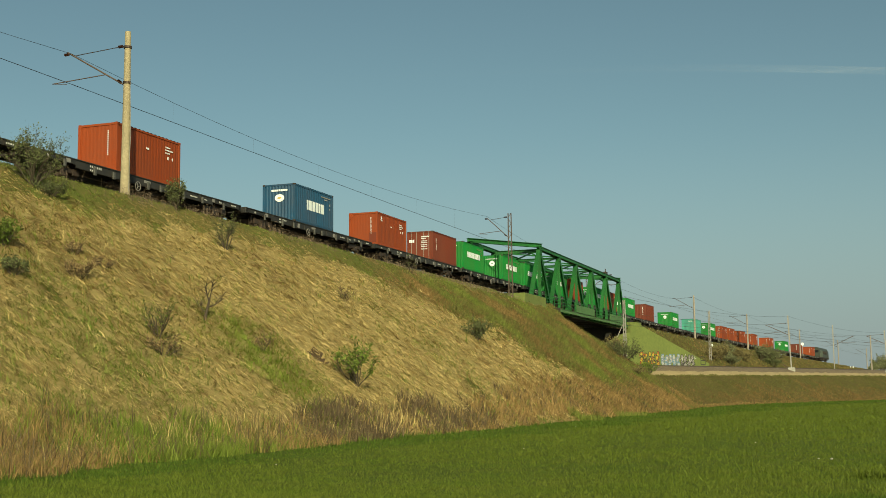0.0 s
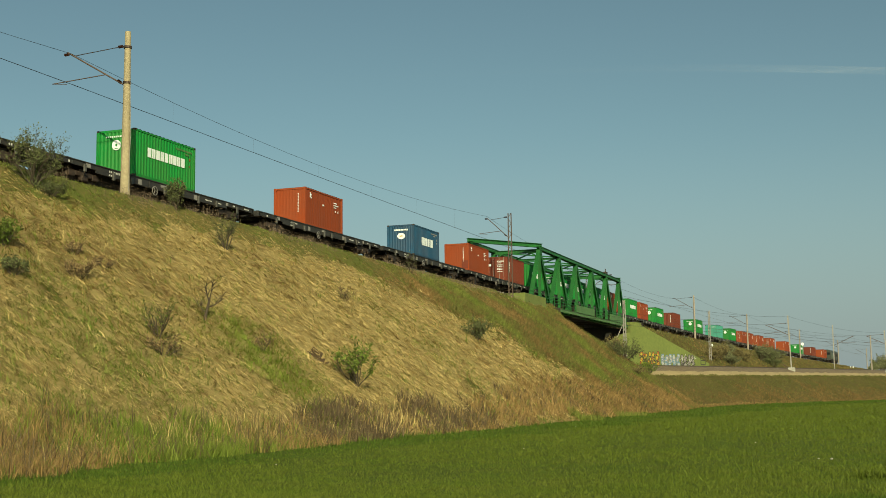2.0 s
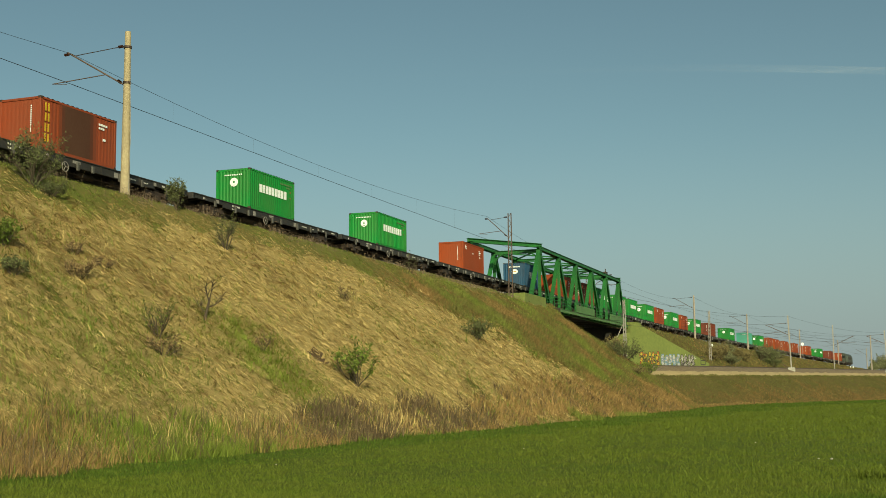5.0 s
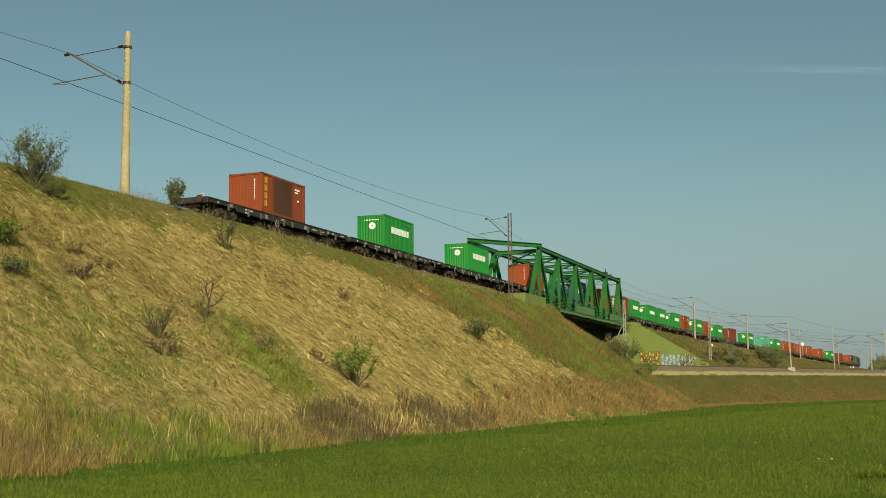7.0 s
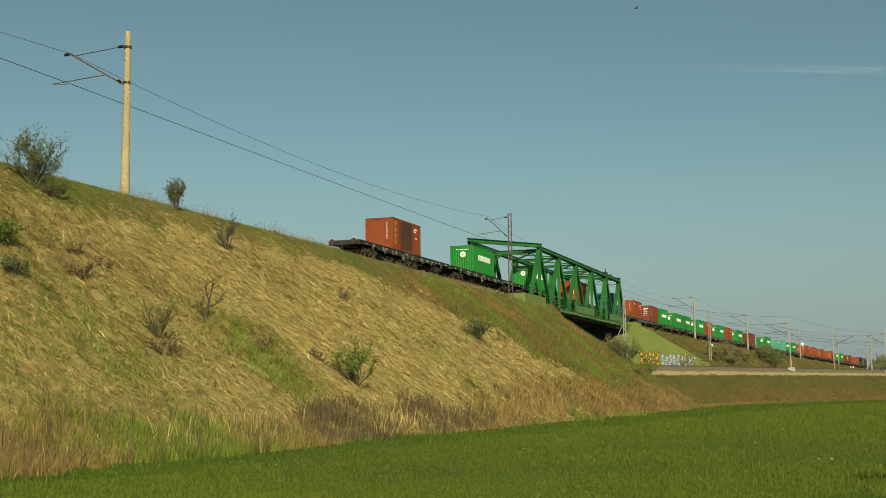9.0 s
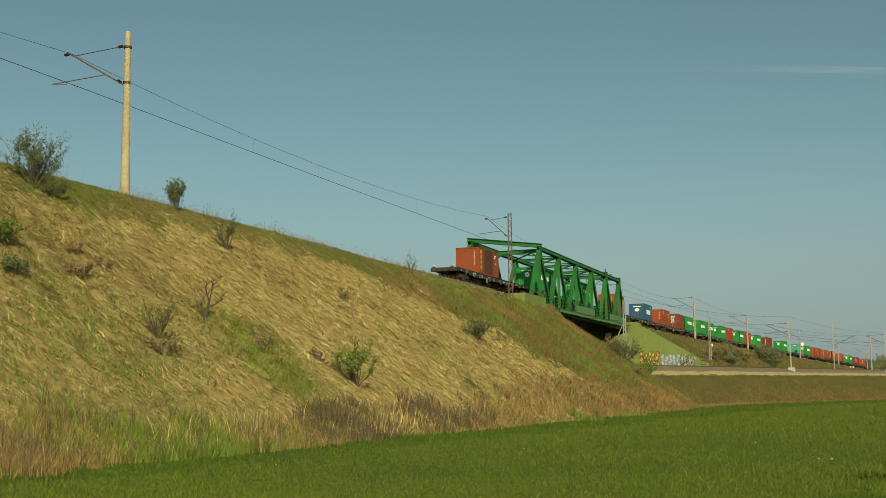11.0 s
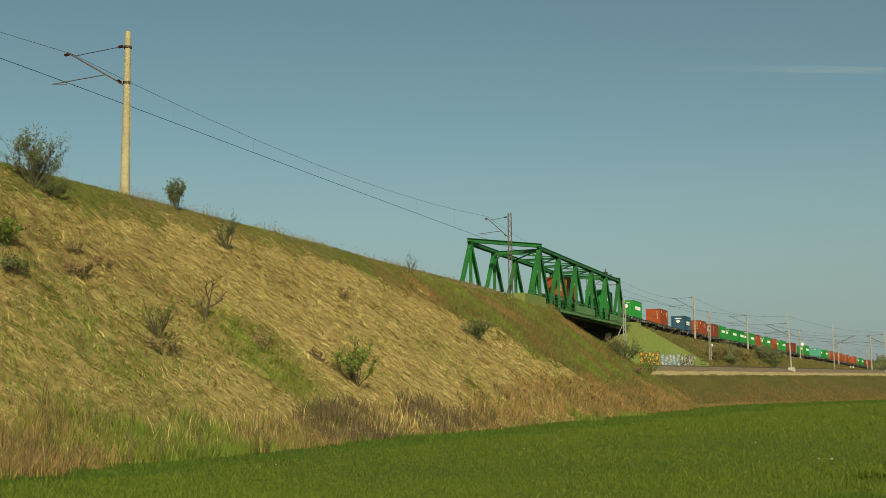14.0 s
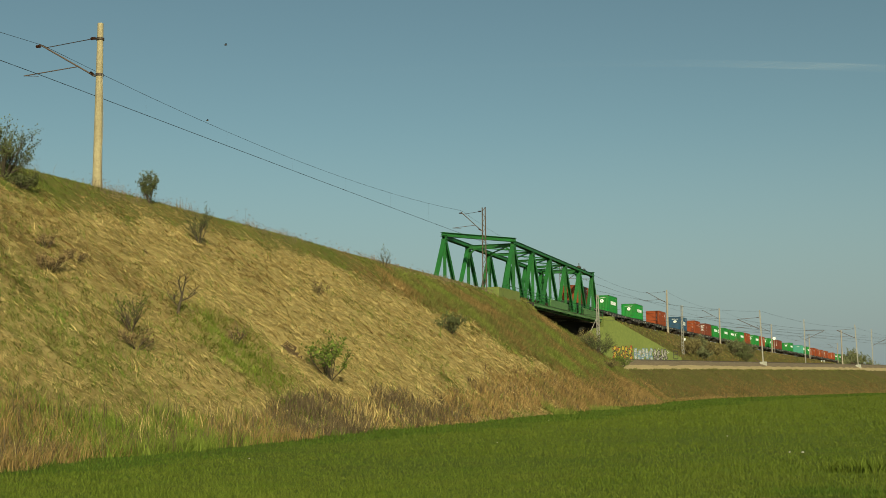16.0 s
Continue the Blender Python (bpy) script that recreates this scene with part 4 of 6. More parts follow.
# ---- the lower line's masts, wires and small things ----
def low_mast(x, y, height, kind, arm, lean=0.0, block=False, stay=False):
    """A mast beside the lower track; arm: how far and to which side the cantilever reaches."""
    z = ground_z(x, y)
    m = thing("catenary_mast", {"lattice": "grey lattice steel overhead line mast with a stay" if stay else "slim grey lattice steel mast beside the lower track", "round": "pale concrete overhead line mast beside the lower track", "steelgrey": "grey steel overhead line mast on a pale concrete block"}[kind], "mast", "lower line masts")
    m.matrix_basis = pose(x, y, z, 0, lean, 0)
    up = Vector((0, 0, 1))
    if kind == "lattice":
        for a in (-0.17, 0.17):
            for b in (-0.17, 0.17):
                bm = bmesh.new()
                beam(bm, (a, b, -0.4), (a * 0.6, b * 0.6, height), 0.06, 0.06)
                part("corner_angle", bm, M["galv"], m)
        n = 14
        for i in range(n):
            f0, f1 = 1 - 0.4 * i / n, 1 - 0.4 * (i + 1) / n
            d = 1 if i % 2 else -1
            z0, z1 = height * i / n, height * (i + 1) / n
            bm = bmesh.new()
            for sgn in (-1, 1):
                beam(bm, (-d * 0.17 * f0, sgn * 0.17 * f0, z0), (d * 0.17 * f1, sgn * 0.17 * f1, z1), 0.03, 0.05)
                beam(bm, (sgn * 0.17 * f0, d * 0.17 * f0, z0), (sgn * 0.17 * f1, -d * 0.17 * f1, z1), 0.03, 0.05)
            part("lacing_bar", bm, M["galv"], m)
    elif kind == "round":
        bm = bmesh.new()
        tube(bm, [up * -0.5, up * height], [0.15, 0.10], 12)
        part("pole", bm, M["farconcrete"], m)
    else:
        bm = bmesh.new()
        ibeam(bm, up * -0.3, up * height, 0.19, 0.21, (0, 1, 0), 0.06, 0.04)
        part("pole", bm, M["galv"], m)
    if stay:
        bm = bmesh.new()
        beam(bm, (0, 0, height * 0.72), (-3.0, -0.5, -0.2), 0.07, 0.07)
        part("stay", bm, M["galv"], m)
    if block:
        bm = bmesh.new()
        box(bm, -0.55, 0.55, -0.55, 0.55, -0.5, 0.55, 0.06)
        part("foundation_block", bm, M["greyconcrete"], m, "pale concrete foundation block")
        bm = bmesh.new()
        beam(bm, (-1.3, 0, 1.1), (-0.1, 0, 0.35), 0.14, 0.14)
        part("brace", bm, M["iron"], m)
    if arm:
        r0 = BED_Z + 0.2 + float(low_rise(y)) - z
        zc, zm = r0 + 5.5, r0 + 7.0
        zm = min(zm, height - 0.25)
        a = abs(arm)
        dx = arm / a
        for nm, p, q, r in (("tie_rod", (0.15 * dx, 0, zm + 0.1), (arm, 0, zm), 0.03), ("cantilever_tube", (0.15 * dx, 0, zc - 0.3), (arm, 0, zm), 0.05), ("steady_arm", (arm * 0.4, 0, zc + 0.2), (arm * 1.1, 0, zc + 0.1), 0.03)):
            bm = bmesh.new()
            tube(bm, [p, q], r, 6)
            part(nm, bm, M["steelmast"], m)
        bm = bmesh.new()
        for i in range(3):
            tube(bm, [(0.3 * dx + i * 0.1 * dx, 0, zm + 0.08), (0.3 * dx + i * 0.1 * dx + 0.06 * dx, 0, zm + 0.08)], [0.1, 0.05], 8)
        part("insulator", bm, M["insulator"], m)
    return m


low_mast(-29.7, 140.6, 8.7, "lattice", 0, 0, False, True)
low_mast(-16.2, 204.0, 8.9, "steelgrey", -3.6, -1.6, True)
low_mast(-2.2, 264.0, 8.7, "steelgrey", -3.6, -2.0, True)
low_mast(10.5, 320.0, 9.0, "steelgrey", -3.6, 0, True)
low_mast(-28.2, 198.5, 8.0, "lattice", 0)
low_mast(-12.6, 267.0, 9.6, "steelgrey", 4.0)
low_mast(0.8, 331.0, 9.6, "steelgrey", 4.0)
low_mast(-5.2, 262.0, 7.0, "round", 0)

for k in (5.2, 9.6):
    build_wires(low_line(k), [95, 140, 204, 264, 322, 385, 450], 6.9, 5.5, 0.5, 0.013)


def feeder(points, r=0.013):
    w = thing("feeder_line", "thin dark feeder cable strung between the masts", "cable")
    for p, q in zip(points, points[1:]):
        bm = bmesh.new()
        wire(bm, p, q, 0.7, r)
        part("cable", bm, M["wire"], w)


feeder([Vector((x, y, z)) for x, y, z in ((-29.7, 140.6, 13.0), (-16.2, 204.0, 13.8), (-2.5, 264.0, 13.5), (10.5, 320, 13.2), (26, 400, 13.0))])
feeder([line(s, 3.4, 7.0) for s in (222, 276, 344, 410, 482, 550)])


def round_sign():
    p = line(350, 3.2, -0.7)
    m = thing("signal_post", "white round board on a slim grey post", "signal")
    m.location = p
    bm = bmesh.new()
    tube(bm, [(0, 0, -0.4), (0, 0, 4.6)], 0.06, 8)
    part("post", bm, M["galv"], m)
    bm = bmesh.new()
    tube(bm, [(0, -0.12, 4.2), (0, -0.06, 4.2)], 0.42, 20)
    part("board", bm, M["white"], m, "white round board")


round_sign()


def small_post(s, off, h, white=True):
    p = line(s, off, 0)
    m = thing("marker_post", "short white marker post in the grass", "post", "marker posts")
    m.location = (p.x, p.y, ground_z(p.x, p.y))
    bm = bmesh.new()
    box(bm, -0.12, 0.12, -0.12, 0.12, -0.3, h, 0.02)
    part("post", bm, M["white"], m)


small_post(228, 5.5, 0.5)
small_post(435, 4.6, 0.9)
small_post(429, 4.6, 0.6)


# ---- painted pictures on the wing wall ----
def wall_frame():
    p, d = Vector((-34.2, 170.1, 0)), Vector((0.439, 0.8985, 0)).normalized()
    return p, d, Vector((d.y, -d.x, 0))


def blob(bm, u, v, ru, rv, lift, rng, n=14):
    p, d, o = wall_frame()
    ring = []
    for k in range(n):
        a = k * math.tau / n
        f = 1 + rng.uniform(-0.28, 0.28)
        ring.append(bm.verts.new(p + d * (u + ru * f * math.cos(a)) + Vector((0, 0, v + rv * f * math.sin(a))) + o * lift))
    bm.faces.new(ring)


def stroke(bm, u0, v0, u1, v1, w, lift):
    p, d, o = wall_frame()
    a = Vector((u1 - u0, v1 - v0))
    n = Vector((-a.y, a.x)).normalized() * w / 2
    bm.faces.new([bm.verts.new(p + d * u + Vector((0, 0, v)) + o * lift) for u, v in ((u0 + n.x, v0 + n.y), (u0 - n.x, v0 - n.y), (u1 - n.x, v1 - n.y), (u1 + n.x, v1 + n.y))])


def build_graffiti():
    rng = random.Random(5)
    spray = {n: material("spray " + n, c, 0.7, second=tuple(x * 0.8 for x in c), scale=2, fine=9, amount=0.4) for n, c in (("yellow", (0.46, 0.35, 0.05)), ("red", (0.30, 0.05, 0.025)), ("black", (0.03, 0.027, 0.025)), ("white", (0.42, 0.42, 0.41)), ("blue", (0.13, 0.22, 0.33)), ("grey", (0.23, 0.21, 0.22)))}
    for u0, u1, fill, edge, hi in ((0.5, 5.0, "yellow", "black", "red"), (5.4, 9.9, "white", "blue", "grey"), (10.1, 13.6, "grey", "black", "white")):
        g = thing("painted_picture", {"yellow": "yellow and red spray-painted picture on the wing wall", "white": "white and blue spray-painted picture on the wing wall", "grey": "white and grey spray-painted picture on the wing wall"}[fill], "graffiti", "graffiti on the wall")
        v0, v1 = 5.75, 7.45 if fill == "yellow" else 7.1
        n = int((u1 - u0) / 0.8)
        for mat, lift, grow in ((edge, 0.006, 1.25), (fill, 0.011, 0.85)):
            bm = bmesh.new()
            r2 = random.Random(9)
            for i in range(n):
                u = u0 + (i + 0.5) * (u1 - u0) / n
                for j in range(3):
                    blob(bm, u + r2.uniform(-0.2, 0.2), v0 + (j + 0.5) * (v1 - v0) / 3 + r2.uniform(-0.15, 0.15), 0.30 * grow, 0.34 * grow, lift + 0.0006 * (i * 3 + j) / n, r2)
            tagged(part("outline" if mat == edge else "fill", bm, spray[mat], g), kind="stuff")
        bm = bmesh.new()
        for i in range(n * 6):
            u, v = rng.uniform(u0, u1), rng.uniform(v0, v1)
            a = rng.uniform(0, math.tau)
            stroke(bm, u, v, u + 0.5 * math.cos(a), v + 0.5 * math.sin(a), 0.10, 0.016 + i * 0.0002)
        tagged(part("strokes", bm, spray[hi], g), kind="stuff")
        bm = bmesh.new()
        for i in range(n * 5):
            u, v = rng.uniform(u0, u1), rng.uniform(v0, v0 + (v1 - v0) * 0.6)
            a = rng.uniform(0, math.tau)
            stroke(bm, u, v, u + 0.5 * math.cos(a), v + 0.5 * math.sin(a), 0.11, 0.024 + i * 0.0002)
        tagged(part("strokes", bm, spray[edge], g), kind="stuff")
    g = thing("painted_picture", "dark outlined tag on the wing wall", "graffiti", "graffiti on the wall")
    bm = bmesh.new()
    for a, b, c, d in ((15.2, 5.9, 16.3, 5.9), (16.3, 5.9, 16.3, 7.0), (16.3, 7.0, 15.2, 7.1), (15.2, 7.1, 15.2, 5.9), (15.3, 6.5, 16.2, 6.5)):
        stroke(bm, a, b, c, d, 0.14, 0.01)
    part("strokes", bm, spray["black"], g)


build_graffiti()


# ---- locomotive ----
def build_locomotive():
    lo = thing("locomotive", "dark grey diesel locomotive with a pale cab end", "locomotive")
    dark = material("locomotive grey", (0.035, 0.045, 0.036), 0.5, second=(0.06, 0.06, 0.045), scale=1, fine=10, amount=0.4)
    pale = material("locomotive pale paint", (0.12, 0.145, 0.095), 0.5, second=(0.09, 0.10, 0.065), scale=1, fine=10, amount=0.4)
    glass = material("dark cab glass", (0.02, 0.025, 0.03), 0.08)
    h = 8.6
    bm = bmesh.new()
    prof = [(-1.45, 1.25), (1.45, 1.25), (1.45, 3.3), (1.05, 4.0), (0.4, 4.25), (-0.4, 4.25), (-1.05, 4.0), (-1.45, 3.3)]
    rings = [[bm.verts.new((x * k, y, 1.25 + (z - 1.25) * f)) for x, z in prof] for y, k, f in ((-h, 0.96, 0.93), (-h + 0.5, 1, 1), (h - 1.4, 1, 1), (h - 0.4, 0.97, 0.8), (h, 0.94, 0.55))]
    for a, b in zip(rings, rings[1:]):
        for i in range(8):
            bm.faces.new((a[i], a[(i + 1) % 8], b[(i + 1) % 8], b[i]))
    bm.faces.new(rings[0][::-1])
    bm.faces.new(rings[-1])
    part("body", bm, dark, lo)
    for sx in (-1, 1):
        bm = bmesh.new()
        box(bm, min(sx * 1.44, sx * 1.475), max(sx * 1.44, sx * 1.475), -h + 0.6, -h + 5.2, 1.3, 3.2, 0.01)
        part("side_panel", bm, pale, lo, "pale side panel")
        for y in (-6.6, 6.2):
            bm = bmesh.new()
            box(bm, min(sx * 1.46, sx * 1.485), max(sx * 1.46, sx * 1.485), y - 0.4, y + 0.4, 2.5, 3.15, 0.01)
            part("cab_window", bm, glass, lo)
        for k in range(6):
            bm = bmesh.new()
            y = -2.6 + k * 1.25
            box(bm, min(sx * 1.45, sx * 1.48), max(sx * 1.45, sx * 1.48), y - 0.45, y + 0.45, 2.2, 3.1, 0.01)
            part("louvre", bm, M["iron"], lo)
    bm = bmesh.new()
    box(bm, -1.1, 1.1, -h - 0.03, -h + 0.05, 2.55, 3.3, 0.02)
    part("rear_window", bm, glass, lo)
    bm = bmesh.new()
    box(bm, -1.4, 1.4, -h - 0.15, h + 0.1, 0.85, 1.27, 0.03)
    part("underframe", bm, M["iron"], lo)
    for by in (-5.3, 5.3):
        bm = bmesh.new()
        for sx in (-1, 1):
            box(bm, sx * 1.1 - 0.07, sx * 1.1 + 0.07, by - 2.0, by + 2.0, 0.45, 0.8, 0.03)
        box(bm, -1.0, 1.0, by - 0.2, by + 0.2, 0.5, 0.85, 0.02)
        bog = part("bogie", bm, M["iron"], lo)
        for a in (-1.5, 0, 1.5):
            part("wheelset", wheel_mesh(), M["iron"], bog).location = (0, by + a, 0.5)
    bm = bmesh.new()
    box(bm, -1.2, 1.2, -2.4, 2.4, 0.35, 0.9, 0.1)
    part("fuel_tank", bm, M["iron"], lo)
    lo.matrix_basis = line_pose(396.4)
    MOVERS.append((lo, 396.4, 0.0))


build_locomotive()


# ---- shrubs ----
def grow(bm, p, d, length, r, depth, rng, tips, spread=0.6, up=0.25):
    """A tapering limb that forks; the tips are kept for leaves."""
    n = 3
    pts, cur, dv = [p], p, d
    for i in range(n):
        dv = (dv + Vector((rng.uniform(-1, 1), rng.uniform(-1, 1), rng.uniform(-0.3, 1) * up * 2)) * 0.18).normalized()
        cur = cur + dv * length / n
        pts.append(cur)
        if depth <= 1 or (depth == 2 and i == n - 1):
            tips.append((cur, dv))
    tube(bm, pts, [r, r * 0.85, r * 0.7, r * 0.5], 5 if depth > 1 else 3, False)
    if depth > 0:
        for i in range(rng.randint(2, 4)):
            f = rng.uniform(0.12 if depth > 2 else 0.3, 1.0)
            q = pts[min(n, max(1, int(f * n + 0.5)))]
            nd = (dv + Vector((rng.uniform(-1, 1), rng.uniform(-1, 1), rng.uniform(-0.4, 0.8))) * spread).normalized()
            grow(bm, q, nd, length * rng.uniform(0.55, 0.85), r * 0.55, depth - 1, rng, tips, spread, up)


def leaf_cloud(tips, count, size, rng, jitter):
    verts, faces = [], []
    for _ in range(count):
        c, d = tips[rng.randrange(len(tips))]
        c = c + Vector((rng.gauss(0, jitter), rng.gauss(0, jitter), rng.gauss(0, jitter)))
        a = Vector((rng.gauss(0, 1), rng.gauss(0, 1), rng.gauss(0, 1))).normalized()
        b = a.orthogonal().normalized()
        s = size * rng.uniform(0.6, 1.4)
        k = len(verts)
        verts += [c - a * s, c + b * s * 0.45, c + a * s, c - b * s * 0.45]
        faces.append((k, k + 1, k + 2, k + 3))
    return verts, faces


def shrub(x, y, height, width, seed, leaf="leaf", leaves=900, label="leafy green shrub on the embankment slope", stems=6, size=0.045, name="shrub", category="shrub", thick=1.0, skirt=0):
    rng = random.Random(seed)
    z = ground_z(x, y) - 0.05
    s = thing(name, label, category)
    s.location = (x, y, z)
    bm = bmesh.new()
    tips = []
    for i in range(stems):
        a = i * math.tau / stems + rng.uniform(-0.4, 0.4)
        tilt = rng.uniform(0.1, 1.0) * width / height
        d = Vector((math.cos(a) * tilt, math.sin(a) * tilt, 1)).normalized()
        grow(bm, Vector((math.cos(a) * 0.06, math.sin(a) * 0.06, 0)), d, height * rng.uniform(0.45, 0.62), (0.014 + 0.012 * height) * thick, 3, rng, tips)
    top = max(t[0].z for t in tips)
    side = max(max(abs(t[0].x), abs(t[0].y)) for t in tips)
    m = Matrix.Diagonal((width / 2 / side, width / 2 / side, height / top, 1))
    bmesh.ops.transform(bm, matrix=m, verts=bm.verts)
    part("branch_frame", bm, M["bark"], s)
    tips = [(m @ p, d) for p, d in tips]
    for _ in range(skirt):
        a, f = rng.uniform(0, math.tau), rng.uniform(0.05, 0.6)
        q = width / 2 * (0.35 + 0.6 * f) * math.sqrt(rng.random())
        tips.append((Vector((q * math.cos(a), q * math.sin(a), f * height)), Vector((0, 0, 1))))
    if leaves:
        v, f = leaf_cloud(tips, leaves, size, rng, 0.03 * height)
        ob = soup("leaves", [tuple(p) for p in v], f, [M[leaf]], kind="stuff")
        ob.parent = s
    return s


SHRUBS = [
    (-33.5, 41.2, 2.75, 3.1, "leafolive", 3300, "spreading half-leafed shrub on the embankment crest", 14, 0.045),
    (-32.9, 41.6, 0.9, 1.9, "leafolive", 900, "low olive shrub growing into the crest shrub", 12, 0.045),
    (-34.6, 53.7, 1.75, 1.7, "leafolive", 2000, "small olive shrub beside the mast on the crest", 8, 0.045),
    (-21.85, 48.1, 2.3, 2.7, "leaf", 640, "fresh green leafy shrub at the foot of the slope", 7, 0.075),
    (-31.3, 53.2, 2.1, 1.7, "leafolive", 900, "sparse olive shrub near the crest of the slope", 9, 0.04),
    (-23.8, 36.0, 1.75, 1.7, "leaf", 300, "thin pale green shrub on the dry slope", 8, 0.04),
    (-28.7, 33.8, 1.15, 1.6, "leaf", 1700, "dense dark green shrub on the slope", 11, 0.05),
    (-26.5, 78.0, 1.8, 2.6, "leafolive", 1500, "low dark shrub on the slope", 11, 0.06),
    (-34.2, 85.2, 2.0, 1.3, "leafolive", 90, "bare small tree on the crest of the embankment", 4, 0.05),
    (-27.6, 36.6, 0.9, 1.7, "deadleaf", 420, "dead brown shrub on the dry slope", 9, 0.05),
    (-23.9, 43.5, 1.1, 1.2, "deadleaf", 120, "dead brown shrub on the dry slope", 8, 0.05),
    (-23.2, 35.4, 1.0, 1.9, "deadleaf", 220, "dead brown shrub on the dry slope", 9, 0.05),
    (-28.6, 61.5, 1.0, 1.4, "deadleaf", 120, "dead brown shrub on the dry slope", 9, 0.05),
    (-26.9, 32.3, 0.75, 1.3, "leafolive", 900, "dark olive shrub low on the slope", 12, 0.045),
    (-28.7, 37.7, 0.7, 1.3, "deadleaf", 300, "grey-brown dead shrub high on the dry slope", 12, 0.04),
    (-28.0, 38.6, 0.6, 1.2, "deadleaf", 260, "grey-brown dead shrub high on the dry slope", 12, 0.04),
    (-24.6, 121.0, 1.2, 3.2, "leafbrown", 1100, "brown budding shrub at the foot of the bridge slope", 13, 0.06),
    (-26.6, 125.5, 2.5, 4.2, "leafolive", 2300, "olive shrub at the corner of the bridge opening", 16, 0.065),
    (-28.2, 128.5, 2.4, 4.2, "leafbrown", 2000, "budding brown shrub beside the bridge opening", 16, 0.065),
    (-25.0, 129.0, 2.3, 3.4, "leaf", 1900, "fresh green shrub beside the painted wall", 14, 0.065),
]
for i, (x, y, h, w, leaf, n, lab, st, sz) in enumerate(SHRUBS):
    shrub(x, y, h, w, 11 + i, leaf, n, lab, st, sz, thick=0.6 if leaf == "deadleaf" else 0.85, skirt={2: 120, 4: 90, 6: 200, 1: 60}.get(i, 70 if n >= 900 else 0))


def sapling(x, y):
    """A bare young tree: crooked trunk, forked limbs and a spread of twigs."""
    rng = random.Random(5)
    t = thing("sapling", "bare twiggy sapling on the dry slope", "tree")
    t.location = (x, y, ground_z(x, y) - 0.05)
    bm = bmesh.new()
    tube(bm, [(0, 0, 0), (0.05, 0, 0.35), (0.12, 0.02, 0.62), (0.16, 0.05, 0.85)], [0.065, 0.056, 0.05, 0.042], 6)
    part("trunk", bm, M["bark"], t)
    for base, tip, r in (((0.12, 0.02, 0.6), (0.75, 0.2, 0.95), 0.026), ((0.16, 0.05, 0.83), (-0.12, 0.2, 1.45), 0.026), ((0.16, 0.05, 0.83), (0.42, -0.1, 1.6), 0.026), ((0.05, 0, 0.4), (-0.35, -0.2, 0.9), 0.018)):
        b, q = Vector(base), Vector(tip)
        bm = bmesh.new()
        mid = (b + q) / 2 + Vector((0, 0, -0.05))
        tube(bm, [b, mid, q], [r * 1.2, r * 0.8, r * 0.5], 5)
        limb = part("limb", bm, M["bark"], t)
        for k in range(11):
            p = b.lerp(q, rng.uniform(0.3, 1.0))
            e = p + Vector((rng.uniform(-0.45, 0.45), rng.uniform(-0.4, 0.4), rng.uniform(0.1, 0.45)))
            bm = bmesh.new()
            tube(bm, [p, (p + e) / 2 + Vector((0, 0, 0.05)), e], [0.011, 0.008, 0.005], 3, False)
            part("twig", bm, M["bark"], limb)


sapling(-25.4, 41.6)
for i, (x, y, h, w, leaf, lab) in enumerate((
        (-28.6, 204.0, 2.4, 4.6, "leafbrown", "budding brown scrub on the far embankment slope"),
        (-28.8, 213.0, 3.4, 5.2, "leafbrown", "budding brown scrub on the far embankment slope"),
        (-29.3, 223.0, 3.6, 5.6, "leafpale", "pale olive scrub on the far embankment slope"),
        (-28.6, 233.0, 3.0, 5.0, "leafbrown", "budding brown scrub on the far embankment slope"),
        (-27.4, 217.0, 2.2, 4.6, "leafpale", "pale olive scrub on the far embankment slope"),
        (-28.2, 243.0, 2.4, 4.4, "leafbrown", "budding brown scrub on the far embankment slope"),
        (-27.4, 267.0, 4.0, 5.0, "leafpale", "pale green bush on the far embankment slope"),
        (-26.8, 276.0, 4.5, 5.6, "leafolive", "dark olive bush on the far embankment slope"),
        (-26.2, 285.0, 3.4, 5.0, "leafpale", "pale green bush on the far embankment slope"),
        (-25.4, 272.0, 2.8, 5.0, "leafolive", "dark olive bush on the far embankment slope"))):
    shrub(x, y, h, w, 60 + i, leaf, 2600, lab, 12, 0.11, skirt=120)
shrub(*line(216, -6.0).xy, 6.3, 4.0, 79, "leafbrown", 160, "bare twiggy tree behind the railway line", 5, 0.12, "tree", "tree")


for i, (s, o, h, w) in enumerate(((472, 6.0, 3.0, 5.5), (486, 5.5, 3.6, 5.0), (500, 4.5, 5.0, 6.0), (513, 4.5, 7.4, 8.0), (526, 5.0, 8.2, 8.5), (541, 5.5, 7.4, 8.0), (560, 7.0, 7.0, 8.5), (590, 8.0, 6.5, 9.0), (615, 8.0, 6.0, 9.0))):
    p = line(s, o)
    shrub(p.x, p.y, h, w, 90 + i, "leafpale", 1500, "pale olive bush on the distant embankment", 8, 0.24)


# ---- grasses ----
RG = np.random.RandomState(3)
AXIS = radians(20.33)


def in_view(x, y, margin=0.05):
    a = np.arctan2(-x, y)
    return (y > 5) & (np.abs(a - AXIS) < radians(19.93) + margin)


